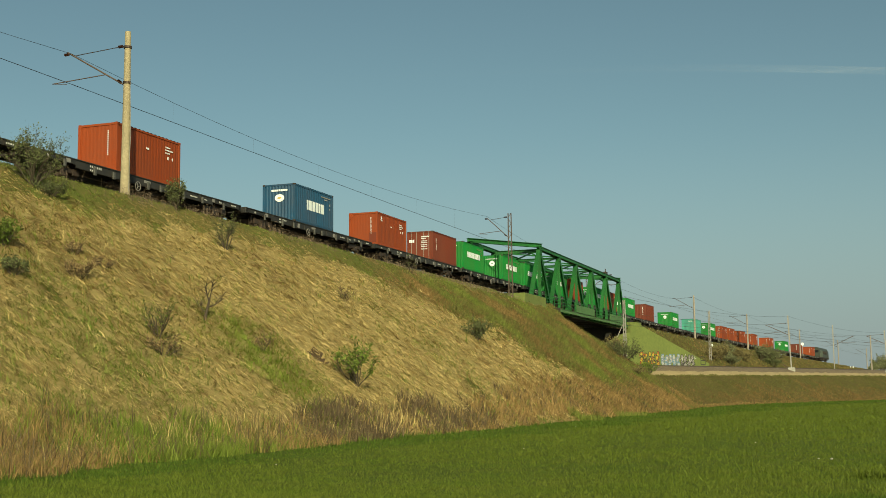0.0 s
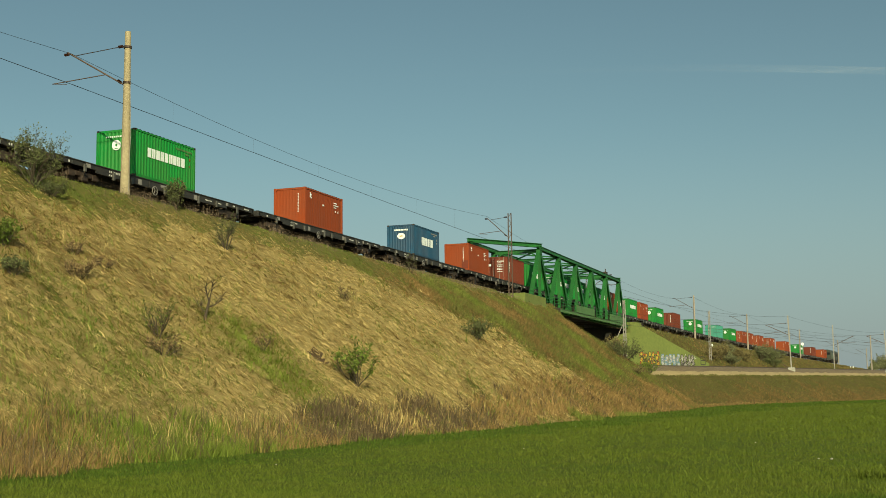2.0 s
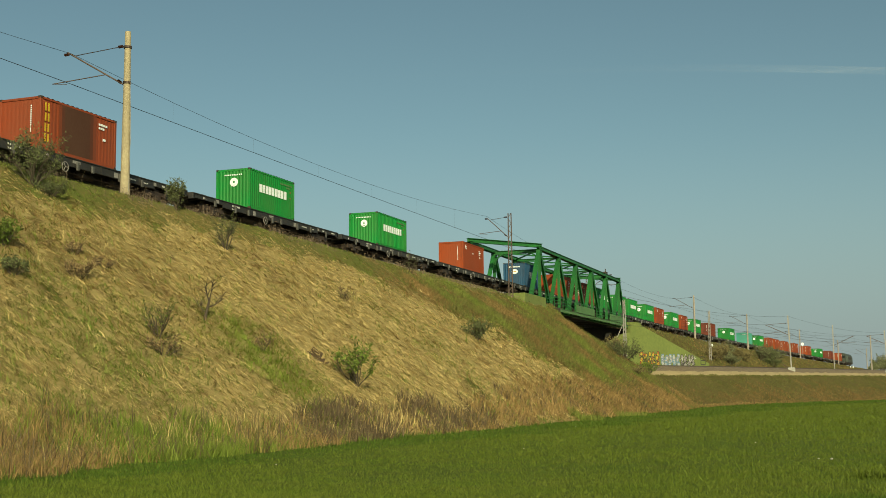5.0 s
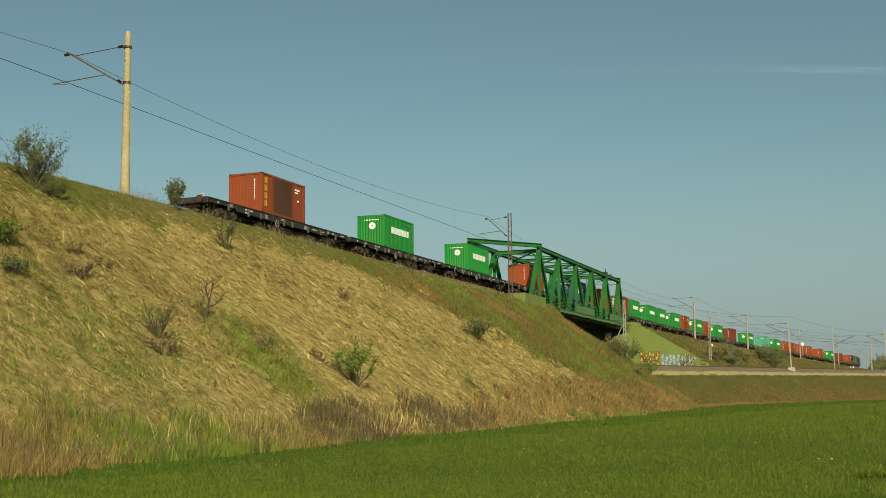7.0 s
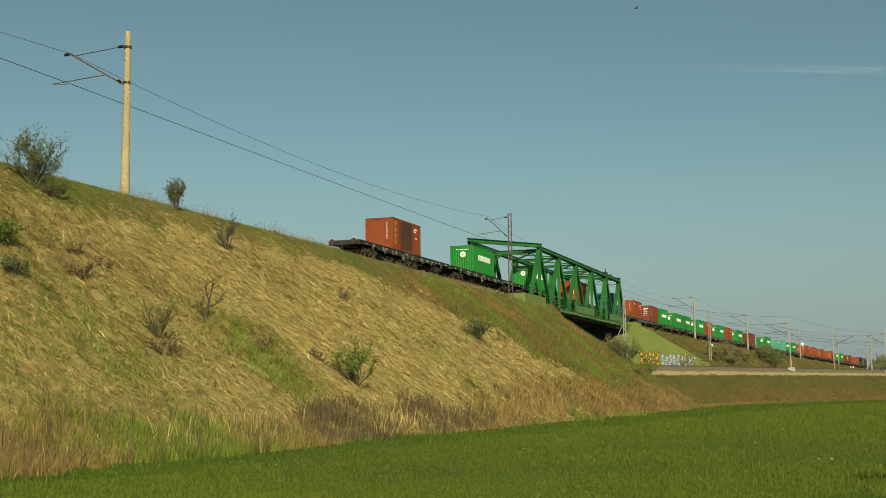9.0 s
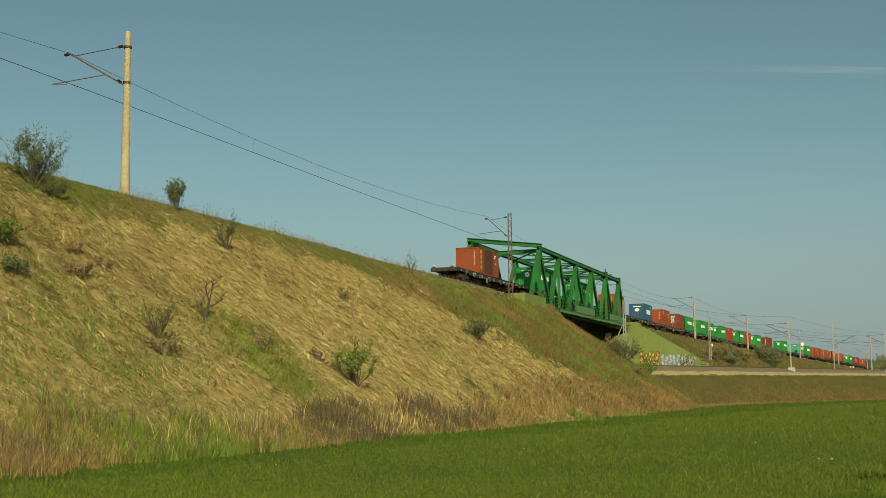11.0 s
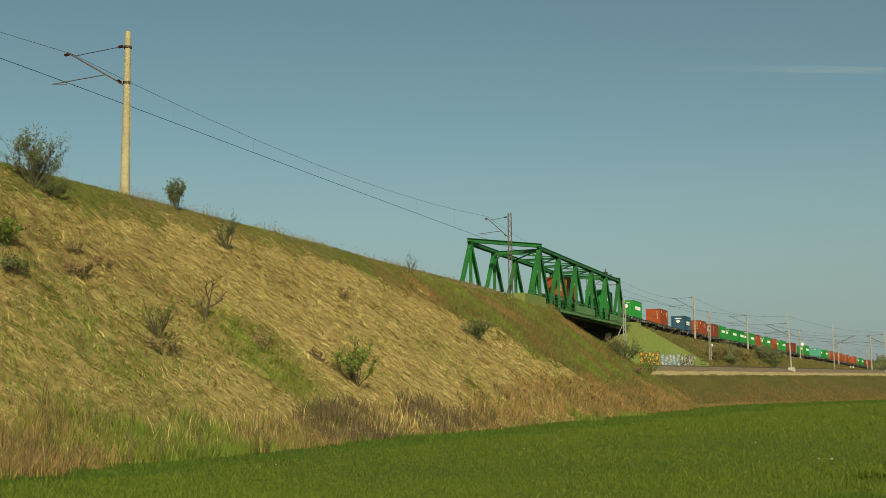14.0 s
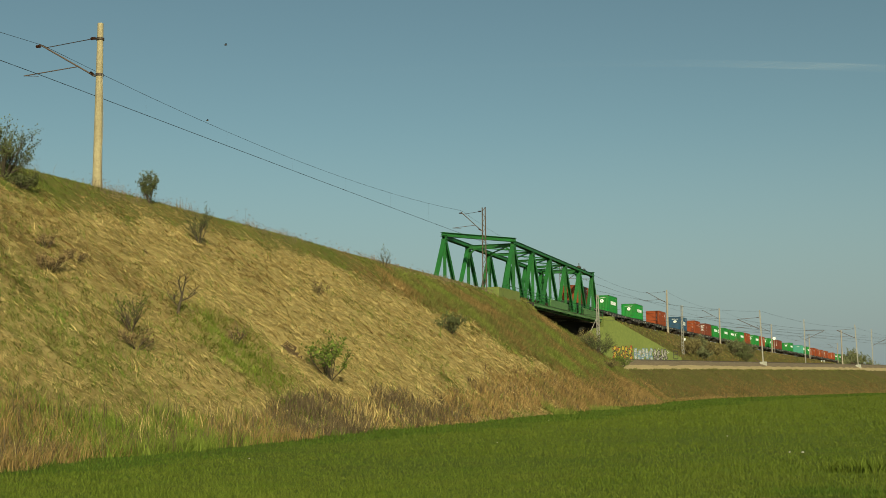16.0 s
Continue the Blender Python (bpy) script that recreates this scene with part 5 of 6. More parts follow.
def blades(name, P, heading, length, width, lean, mat, label, category, droop=0.35, ids=None):
    """Bent blades: at P, leaning by lean radians from upright towards heading."""
    n = len(P)
    h = np.stack([np.cos(heading), np.sin(heading), np.zeros(n)], 1)
    up = np.array([0, 0, 1.0])
    d1 = h * np.sin(lean)[:, None] + up * np.cos(lean)[:, None]
    l2 = np.minimum(lean + droop, np.maximum(lean, 2.0))
    d2 = h * np.sin(l2)[:, None] + up * np.cos(l2)[:, None]
    side_a = RG.uniform(0, math.pi, n)
    sd = np.stack([np.cos(side_a), np.sin(side_a), np.zeros(n)], 1) * (width / 2)[:, None]
    mid = P + d1 * (length * 0.55)[:, None]
    tip = mid + d2 * (length * 0.45)[:, None]
    V = np.stack([P - sd, P + sd, mid - sd * 0.8, mid + sd * 0.8, tip], 1).reshape(-1, 3)
    b = (np.arange(n) * 5)[:, None]
    F = np.concatenate([b + np.array([[0, 1, 3]]), b + np.array([[0, 3, 2]]), b + np.array([[2, 3, 4]])], 1).reshape(-1, 3)
    tone = TUFT.uniform(0, 1, n)
    if ids is not None:
        tone = 0.35 * tone + 0.65 * TUFT.uniform(0, 1, ids.max() + 1)[ids]
    return soup(name, V, F, [mat], None, label, category, "stuff", np.repeat(tone, 3))


def scatter(n, x0, x1, y0, y1, ref, power=1.6):
    """Points over a strip, thinned with distance from the camera and cut to its view, and their distance."""
    x, y = RG.uniform(x0, x1, n), RG.uniform(y0, y1, n)
    d = np.hypot(x, y)
    keep = (RG.uniform(0, 1, n) < np.clip((ref / d) ** power, 0, 1)) & in_view(x, y)
    return x[keep], y[keep], d[keep]


def tufts(x, y, d, per, radius):
    k = len(x)
    x, y, d = np.repeat(x, per), np.repeat(y, per), np.repeat(d, per)
    r = np.sqrt(np.clip(d / 40, 0.6, 3))
    px, py = x + RG.normal(0, radius, len(x)) * r, y + RG.normal(0, radius, len(x)) * r
    ids = np.repeat(np.arange(k), per)
    return px, py, d, ids


def slope_grass():
    x, y, d = scatter(255000, -36.5, -19.0, 16, 135, 36)
    z, zone, off, s = heights(x, y)
    keep = (zone == 1) & ~in_burrow(x, y)
    x, y, d, off, s = x[keep], y[keep], d[keep], off[keep], s[keep]
    n = wobble(x, y, 0.35, 1.0) + 0.6 * wobble(x, y, 1.1, 3.0)
    low = np.clip((off - 15.0) / 5, 0, 1)
    g = 0.09 + 0.42 * np.clip((7.0 - off + 1.5 * n) / 3, 0, 1) + 0.4 * np.clip((5.2 - off + 0.8 * n) / 1.5, 0, 1) + 0.95 * np.exp(-((y - 41.5 - (20 - off) * 0.3) / 2.6) ** 2 - ((off - 15.5) / 2.6) ** 2) + 0.42 * np.exp(-((y - 30) / 8) ** 2 - ((off - 15.5) / 3.6) ** 2) + 0.34 * np.exp(-((y - 34) / 5.5) ** 2 - ((off - 7.0) / 3.6) ** 2) + 0.25 * np.clip((n - 0.3) * 2, 0, 1) + (0.3 + 0.2 * n) * np.clip((s - 80 - 2.8 * (off - 10.3) + 5 * n) / 6, 0, 1)
    rr = 0.12 + 0.5 * np.exp(-((y - 33) / 5) ** 2 - ((off - 8) / 3.0) ** 2) + 0.16 * np.clip((7.0 - off) / 3, 0, 1) + 0.3 * np.exp(-((y - 36) / 5) ** 2 - ((off - 9) / 2.5) ** 2) + 0.36 * np.clip((s - 80 - 2.8 * (off - 10.3) + 5 * n) / 6, 0, 1) + 0.3 * np.clip(-(n + 0.5) * 2, 0, 1) + 0.35 * low * np.clip((s - 60) / 20, 0, 1)
    # patches: brown drifts over the straw, and near the bridge a patchwork of green and brown
    drift = wobble(x, y, 0.9, 11.0) + 0.6 * wobble(x, y, 2.1, 7.0)
    rr = rr + 0.3 * np.clip(drift - 0.35, 0, 1) + 0.5 * low * np.clip((s - 58) / 20, 0, 1)
    near = np.clip((s - 80 - 2.8 * (off - 10.3) + 5 * n) / 6, 0, 1)
    patch = wobble(x, y, 0.55, 13.0) + 0.7 * wobble(x, y, 1.5, 3.0)
    g = g * (1 - near) + near * np.clip(0.42 + 0.75 * patch + 0.35 * np.clip((5.5 - off) / 2, 0, 1), 0.06, 0.94)
    rr = rr * (1 - near) + near * np.clip(0.93 - g, 0.05, 0.85)
    u = RG.uniform(0, 1, len(x))
    fresh = np.exp(-((y - 41.5 - (20 - off) * 0.3) / 2.6) ** 2 - ((off - 15.5) / 2.6) ** 2) + 0.6 * np.exp(-((y - 37.0) / 1.6) ** 2 - ((off - 14.0) / 2.0) ** 2)
    kind = np.where(u < g, np.where(fresh + RG.uniform(-0.25, 0.25, len(x)) > 0.45 + 0.2 * n, 4, 1), np.where(u < g + rr, np.where(s + 4 * n > 92, 3, 2), 0))
    for k, nm, mat, lab, per, l0, l1, rise, turn in ((0, "dry_grass", "drygrass", "matted straw-coloured dry grass on the slope", 6, 0.14, 0.36, 0.16, 0.95), (1, "green_grass", "greengrass", "fresh green grass tufts on the slope", 5, 0.11, 0.27, 0.75, 1.2), (2, "dead_stems", "redgrass", "russet dead stems on the slope", 6, 0.16, 0.38, 0.3, 1.0), (4, "bright_grass", "freshgrass", "patch of bright fresh grass on the dry slope", 6, 0.14, 0.32, 0.9, 1.0), (3, "dead_stems", "dullrusset", "dull brown dead stems on the slope by the bridge", 6, 0.14, 0.34, 0.5, 1.1)):
        m = kind == k
        cnt = int(m.sum())
        ids = np.repeat(np.arange(cnt), per)
        dd = d[m][ids]
        r = np.sqrt(np.clip(dd / 40, 0.6, 3))
        # each tuft lies down the slope, all its blades nearly one way
        way = 1.1 * wobble(x[m], y[m], 2.3, 6.0) * turn + RG.normal(0, turn, cnt) - 0.15
        a, b = RG.normal(0, 0.15, len(ids)) * r, RG.normal(0, 0.045 if k in (0, 2) else 0.10, len(ids)) * r
        px, py = x[m][ids] + a * np.cos(way)[ids] - b * np.sin(way)[ids], y[m][ids] + a * np.sin(way)[ids] + b * np.cos(way)[ids]
        pz = heights(px, py)[0] + (RG.uniform(0, 1, cnt) ** 1.6 * (0.11 if k == 0 else 0.06))[ids]
        th = way[ids] + RG.normal(0, 0.22, len(ids))
        # rise: the angle at which the blades stand off the ground, whichever way they lie
        fall = np.arctan(0.725 * np.cos(th) * np.clip((off[m][ids] - 3.7) / 0.6, 0, 1))
        lean = np.pi / 2 + fall - np.abs((rise + RG.normal(0, 0.22, cnt))[ids] + RG.normal(0, 0.12, len(px)))
        L = RG.uniform(l0, l1, len(px)) * (0.65 + 0.7 * RG.uniform(0, 1, cnt))[ids]
        L = L * (1 + 0.25 * np.clip((py - 76) / 10, 0, 1)) * np.clip((off[m][ids] - 3.6) / 4, 0.35, 1)
        W = (0.0165 if k == 0 else 0.0145) * np.clip(dd / 40, 0.8, 2.6) * RG.uniform(0.8, 1.8, len(px))
        blades(nm, np.stack([px, py, pz - 0.02], 1), th, L, W, lean, M[mat], lab, "grass", 0.2, ids)


slope_grass()


def bridge_bank_grass():
    """Taller, softer grass in green and brown drifts on the slope beside the bridge."""
    n = 42000
    x, y = RG.uniform(-37.0, -19.5, n), RG.uniform(80, 137, n)
    z, zone, off, s = heights(x, y)
    w = wobble(x, y, 0.35, 1.0) + 0.6 * wobble(x, y, 1.1, 3.0)
    near = np.clip((s - 82 - 2.8 * (off - 10.3) + 5 * w) / 8, 0, 1) + 0.7 * np.clip((off - 15.5) / 3, 0, 1)
    keep = (zone == 1) & in_view(x, y) & (RG.uniform(0, 1, n) < near) & (off > 4.4)
    x, y, off = x[keep], y[keep], off[keep]
    patch = wobble(x, y, 0.55, 13.0) + 0.7 * wobble(x, y, 1.5, 3.0) + 0.3 * RG.normal(0, 1, len(x)) + 0.12 - 1.0 * np.clip((off - 14.5) / 3, 0, 1)
    for low, high, nm, mat, lab in ((-9, -0.75, "tan_grass", "reed", "soft tan dead grass on the slope by the bridge"), (-0.75, -0.3, "brown_grass", "dullrusset", "soft dead brown grass on the slope by the bridge"), (-0.3, 0.45, "olive_grass", "fargrass", "soft olive grass on the slope by the bridge"), (0.45, 9, "green_grass", "greengrass", "soft green grass on the slope by the bridge")):
        m = (patch > low) & (patch <= high)
        cnt = int(m.sum())
        ids = np.repeat(np.arange(cnt), 6)
        k = len(ids)
        px, py = x[m][ids] + RG.normal(0, 0.22, k), y[m][ids] + RG.normal(0, 0.22, k)
        L = RG.uniform(0.25, 0.55, k) * (0.7 + 0.6 * RG.uniform(0, 1, cnt))[ids] * np.clip((off[m][ids] - 3.4) / 4, 0.4, 1)
        lean = np.abs((0.5 + RG.normal(0, 0.2, cnt))[ids] + RG.normal(0, 0.2, k))
        blades(nm, np.stack([px, py, heights(px, py)[0] - 0.03], 1), RG.normal(0.0, 1.1, k), L, RG.uniform(0.018, 0.04, k), lean, M[mat], lab, "grass", 0.35, ids)


bridge_bank_grass()


def crest_weeds():
    """Thin dead stems with small seed heads along the skyline of the bank."""
    n = 6400
    y = 33 + 92 * RG.uniform(0, 1, n) ** 1.35
    y = y[(np.sin(y * 0.9) + np.sin(y * 0.37 + 1) + 0.7 * np.sin(y * 2.3) + RG.normal(0, 0.8, len(y))) > 0.3]
    off = np.where(y > 70, RG.uniform(2.2, 4.6, len(y)), RG.uniform(3.4, 4.8, len(y)))
    x = -LINE_D + off
    k = len(y)
    P = np.stack([x, y, heights(x, y)[0] - 0.02], 1)
    L = np.clip(RG.gamma(3.2, 0.105, k), 0.12, 0.95) * np.interp(y, [55, 75], [1, 0.85])
    head, lean = RG.uniform(0, 6.28, k), np.abs(RG.normal(0.1, 0.14, k))
    blades("weed_stems", P, head, L, np.full(k, 0.011) * np.clip(y / 50, 0.9, 1.6), lean, M["seedstem"], "thin dead weed stems along the crest", "weeds", 0.2)
    pick = np.where(RG.uniform(0, 1, k) < 0.5)[0]
    per = 6
    q = np.repeat(pick, per)
    l2 = lean + 0.2
    tip = P + np.stack([np.cos(head) * (np.sin(lean) * 0.55 + np.sin(l2) * 0.45) * L, np.sin(head) * (np.sin(lean) * 0.55 + np.sin(l2) * 0.45) * L, (np.cos(lean) * 0.55 + np.cos(l2) * 0.45) * L], 1)
    c = tip[q] + RG.normal(0, 1, (len(q), 3)) * np.array([0.035, 0.035, 0.02])
    a = RG.normal(0, 1, (len(q), 3))
    a /= np.linalg.norm(a, axis=1)[:, None]
    b = np.cross(a, RG.normal(0, 1, (len(q), 3)))
    b /= np.linalg.norm(b, axis=1)[:, None]
    size = (RG.uniform(0.012, 0.026, len(q)) * np.clip(y[q] / 50, 0.9, 1.6))[:, None]
    V = np.stack([c - a * size, c + b * size * 0.6, c + a * size, c - b * size * 0.6], 1).reshape(-1, 3)
    soup("seed_heads", V, np.arange(len(V)).reshape(-1, 4), [M["seedstem"]], None, "small dry seed heads on the crest weeds", "weeds", "stuff")


crest_weeds()


def edge_x(y):
    """Edge between the wheat and the rough strip at the foot of the banks."""
    near = np.interp(y, [-100, 15, 21, 26, 33, 45, 60, 75, 96, 115, 127, 150, 175, 215, 260, 400], [-17, -17, -17.3, -18.1, -17.6, -18.9, -18.8, -19.6, -19.3, -19.2, -20.4, -17.8, -12.8, -2.4, 8.5, 38])
    return near + 0.22 * np.sin(y * 0.9) + 0.15 * np.sin(y * 2.3 + 1)


def reed_strip():
    x, y, d = scatter(80000, -24.0, -16.0, 14, 158, 30, 1.3)
    e = edge_x(y)
    w = np.interp(y, [14, 30, 38, 60, 72, 90, 112, 156], [2.6, 2.6, 1.9, 1.7, 2.6, 3.6, 3.2, 0.7]) + 0.4 * wobble(x, y, 1.3, 8.0)
    keep = (x < e) & (x > e - w)
    x, y, d, e = x[keep], y[keep], d[keep], e[keep]
    n = wobble(x, y, 0.5, 4.0) + 0.5 * wobble(x, y, 1.7, 2.0)
    greenp = 0.26 - 0.14 * np.clip((25.5 - y) / 2, 0, 1) - 0.12 * np.clip((y - 36) / 8, 0, 1) + 0.72 * np.exp(-((y - 30.0) / 3.6) ** 2) + 0.22 * (n > 0.5)
    greenp = greenp * np.interp(y, [58, 72], [1.0, 0.3])
    darkp = 0.08 + 0.62 * np.exp(-((y - 42.5) / 3.5) ** 2) + 0.5 * np.exp(-((y - 53) / 5) ** 2)
    rus = 0.4 + 0.5 * np.exp(-((y - 20.5) / 4) ** 2) + 0.4 * np.clip((y - 56) / 20, 0, 1)
    u = RG.uniform(0, 1, len(x))
    kind = np.where(u < greenp, 1, np.where(u < greenp + darkp, 2, np.where(u < greenp + darkp + (1 - greenp - darkp) * rus, 3, 0)))
    for k, nm, mat, lab, per, l0, l1, lean in ((0, "reeds", "reed", "tall dry reeds along the field edge", 7, 0.35, 0.85, 0.35), (1, "tall_green_grass", "edgegrass", "tall green grass along the field edge", 7, 0.25, 0.55, 0.4), (2, "dead_weeds", "darkreed", "dark dead weeds along the field edge", 7, 0.4, 0.9, 0.3), (3, "russet_weeds", "redgrass", "russet dead weeds along the field edge", 7, 0.32, 0.75, 0.45)):
        m = kind == k
        px_, py_, dd, ids = tufts(x[m], y[m], d[m], per, 0.13)
        pz = heights(px_, py_)[0]
        L = RG.uniform(l0, l1, len(px_)) * (0.65 + 0.6 * RG.uniform(0, 1, m.sum())[ids])
        L = (0.8, 1.0, 1.05, 0.8)[k] * L * np.interp(py_, [24, 27, 33, 36, 42], [1.05, 1.15 if k == 1 else 1.0, 1.15 if k == 1 else 1.0, 1.0, 0.8])
        W = 0.014 * np.clip(dd / 35, 0.8, 2.6) * RG.uniform(0.7, 1.7, len(px_))
        blades(nm, np.stack([px_, py_, pz - 0.03], 1), RG.uniform(0, 6.28, len(px_)), L, W, np.abs((lean + RG.normal(0, 0.16, int(m.sum())))[ids] + RG.normal(0, 0.15, len(px_))), M[mat], lab, "reeds" if k == 0 else "grass", 0.3, ids)


reed_strip()


def pale_reeds():
    """Bleached tall stalks that stand singly among the weeds."""
    n = 520
    y = np.concatenate([RG.normal(47.0, 2.2, n // 2), RG.uniform(29, 36.5, n // 4), RG.uniform(20, 90, n // 4)])
    x = edge_x(y) - np.concatenate([RG.uniform(0.1, 0.9, n // 2), RG.uniform(1.4, 2.4, n // 4), RG.uniform(0.1, 2.0, n // 4)])
    P = np.stack([x, y, heights(x, y)[0] - 0.03], 1)
    blades("pale_reeds", P, RG.uniform(0, 6.28, n), RG.uniform(0.35, 0.95, n), RG.uniform(0.012, 0.024, n), np.abs(RG.normal(0.2, 0.2, n)), M["drygrass"], "bleached pale reed stalks at the field edge", "reeds", 0.25)


pale_reeds()


def low_bank_grass():
    x, y, d = scatter(90000, -34.0, 10.0, 100, 262, 130, 0.9)
    z, zone, off, s = heights(x, y)
    e = edge_x(y)
    keep = (x < e + 0.2) & (x > low_x(y) + 0.9) & ((zone == 2) | (zone == 0) | ((zone == 1) & (s > 128))) & (x > low_x(y) - 0.2)
    x, y, d = x[keep], y[keep], d[keep]
    f = (edge_x(y) - x) / 9
    n = wobble(x, y, 0.3, 4.0)
    n = n + 0.8 * wobble(x, y, 1.1, 7.0)
    u = RG.uniform(0, 1, len(x)) + 0.38 * n
    kind = np.where(u < 0.06 + 1.4 * f, 1, np.where((u < 0.93) & (f > 0.16 + 0.1 * n), 3, 0))
    for k, nm, mat, lab, l0, l1 in ((0, "dry_grass", "dullrusset", "dry grass on the low railway bank", 0.2, 0.42), (1, "green_grass", "fargrass", "green grass on the low railway bank", 0.10, 0.26), (3, "russet_weeds", "dullrusset", "russet dead weeds on the low railway bank", 0.18, 0.42)):
        m = kind == k
        px_, py_, dd, ids = tufts(x[m], y[m], d[m], 5, 0.2)
        pz = heights(px_, py_)[0]
        blades(nm, np.stack([px_, py_, pz - 0.03], 1), RG.uniform(0, 6.28, len(px_)), RG.uniform(l0, l1, len(px_)) * 1.1, RG.uniform(0.035, 0.08, len(px_)), np.abs(RG.normal(0.75, 0.3, len(px_))), M[mat], lab, "grass", 0.35, ids)


low_bank_grass()


def path_fringe():
    """Grass that overhangs the outer edge of the sandy path."""
    y = np.repeat(RG.uniform(108, 262, 2600), 5)
    n = len(y)
    y = y + RG.normal(0, 0.15, n)
    x = low_x(y) + RG.uniform(0.05, 0.6, n)
    z = PATH_Z - 0.24 + np.array([float(low_rise(v)) for v in y])
    L = RG.uniform(0.2, 0.42, n) * (0.8 + 0.35 * wobble(x, y, 1.9, 5.0))
    blades("fringe_grass", np.stack([x, y, z], 1), RG.uniform(0, 6.28, n), L, RG.uniform(0.03, 0.06, n), np.abs(RG.normal(0.4, 0.25, n)), M["fargrass"], "dull green grass along the edge of the sandy path", "grass", 0.3, np.repeat(np.arange(2600), 5))


path_fringe()


def far_bank_grass():
    """Grass on the slope of the upper embankment beyond the bridge."""
    n = 14000
    s, o = RG.uniform(168, 470, n), RG.uniform(3.6, 22, n)
    x = np.interp(s, LS, LX) + o * np.cos(np.interp(s, LS, LTH))
    y = np.interp(s, LS, LY) - o * np.sin(np.interp(s, LS, LTH))
    z, zone, _, _ = heights(x, y)
    keep = zone == 1
    x, y = x[keep], y[keep]
    u = RG.uniform(0, 1, len(x)) + 0.3 * wobble(x, y, 0.12, 2.0)
    for m, nm, mat, lab in ((u < 0.62, "green_grass", "fargrass", "dull green grass on the far embankment slope"), (u >= 0.62, "dead_stems", "dullrusset", "brown dead grass on the far embankment slope")):
        px_, py_, dd, ids = tufts(x[m], y[m], np.full(m.sum(), 200.0), 4, 0.2)
        blades(nm, np.stack([px_, py_, heights(px_, py_)[0] - 0.03], 1), RG.uniform(0, 6.28, len(px_)), RG.uniform(0.15, 0.45, len(px_)), RG.uniform(0.05, 0.12, len(px_)), np.abs(RG.normal(0.5, 0.25, len(px_))), M[mat], lab, "grass", 0.35, ids)


far_bank_grass()


def wheat_field():
    n = 900000
    d = 16 + 240 * RG.uniform(0, 1, n) ** 2.8
    a = AXIS + RG.uniform(-1, 1, n) * (radians(19.93) + 0.03)
    x, y = -d * np.sin(a), d * np.cos(a)
    e = edge_x(y)
    keep = (x > e + 0.15 * wobble(x, y, 2.2, 3.0) + np.abs(RG.normal(0, 0.2, n))) & ((x - 0.6) ** 2 / 9 + (y - 17.6) ** 2 / 1.2 + 0.4 * wobble(x, y, 3.0) > 1) & (wobble(x, y, 4.3, 1.0) + wobble(x, y, 9.0, 2.0) + RG.normal(0, 0.8, n) > -1.5)
    x, y, d = x[keep], y[keep], d[keep]
    z = heights(x, y)[0]
    k = len(x)
    fringe = np.exp(-(x - edge_x(y)) / 0.5) * np.clip(0.6 + wobble(x, y, 1.6, 6.0), 0, 2)
    L = RG.uniform(0.03, 0.085, k) * (1 + 0.3 * wobble(x, y, 0.5, 1.0)) * np.clip(d / 40, 1, 1.6) * (1 + 1.8 * fringe)
    W = 0.02 * np.clip(d / 30, 0.7, 7.0) * RG.uniform(0.7, 1.5, k)
    h = RG.uniform(0, 6.28, k)
    lean = np.abs(RG.normal(0.75, 0.3, k))
    tip = np.stack([np.cos(h) * np.sin(lean) * L, np.sin(h) * np.sin(lean) * L, np.cos(lean) * L], 1)
    sa = RG.uniform(0, math.pi, k)
    sd = np.stack([np.cos(sa), np.sin(sa), np.zeros(k)], 1) * (W / 2)[:, None]
    P = np.stack([x, y, z - 0.01], 1)
    V = np.stack([P - sd, P + sd, P + tip], 1).reshape(-1, 3)
    # along the field's edge, and in one clump, the growth is ranker and darker
    g = x - edge_x(y)
    clump = np.exp(-((x + 0.6) / 0.7) ** 2 - ((y - 19.6) / 0.7) ** 2)
    dark = RG.uniform(0, 1, k) < 0.7 * np.clip((0.075 * y + 0.4 + 1.6 * wobble(x, y, 0.5, 9.0) + 0.8 * wobble(x, y, 1.6, 2.0) - g) / 1.2, 0, 1) + 0.9 * clump
    V = V.reshape(-1, 3, 3)
    V[dark, 2] += tip[dark] * 0.35
    for m, nm, mat, lab in ((~dark, "young_wheat", "wheat", "young green wheat covering the field"), (dark, "rank_wheat", "rankwheat", "ranker dark green growth along the field edge")):
        soup(nm, V[m].reshape(-1, 3), np.arange(int(m.sum()) * 3).reshape(-1, 3), [M[mat]], None, lab, "wheat", "stuff")


wheat_field()


# ---- contrail: height over the horizon in degrees by bearing, fitted to the camera's view ----
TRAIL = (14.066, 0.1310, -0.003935)


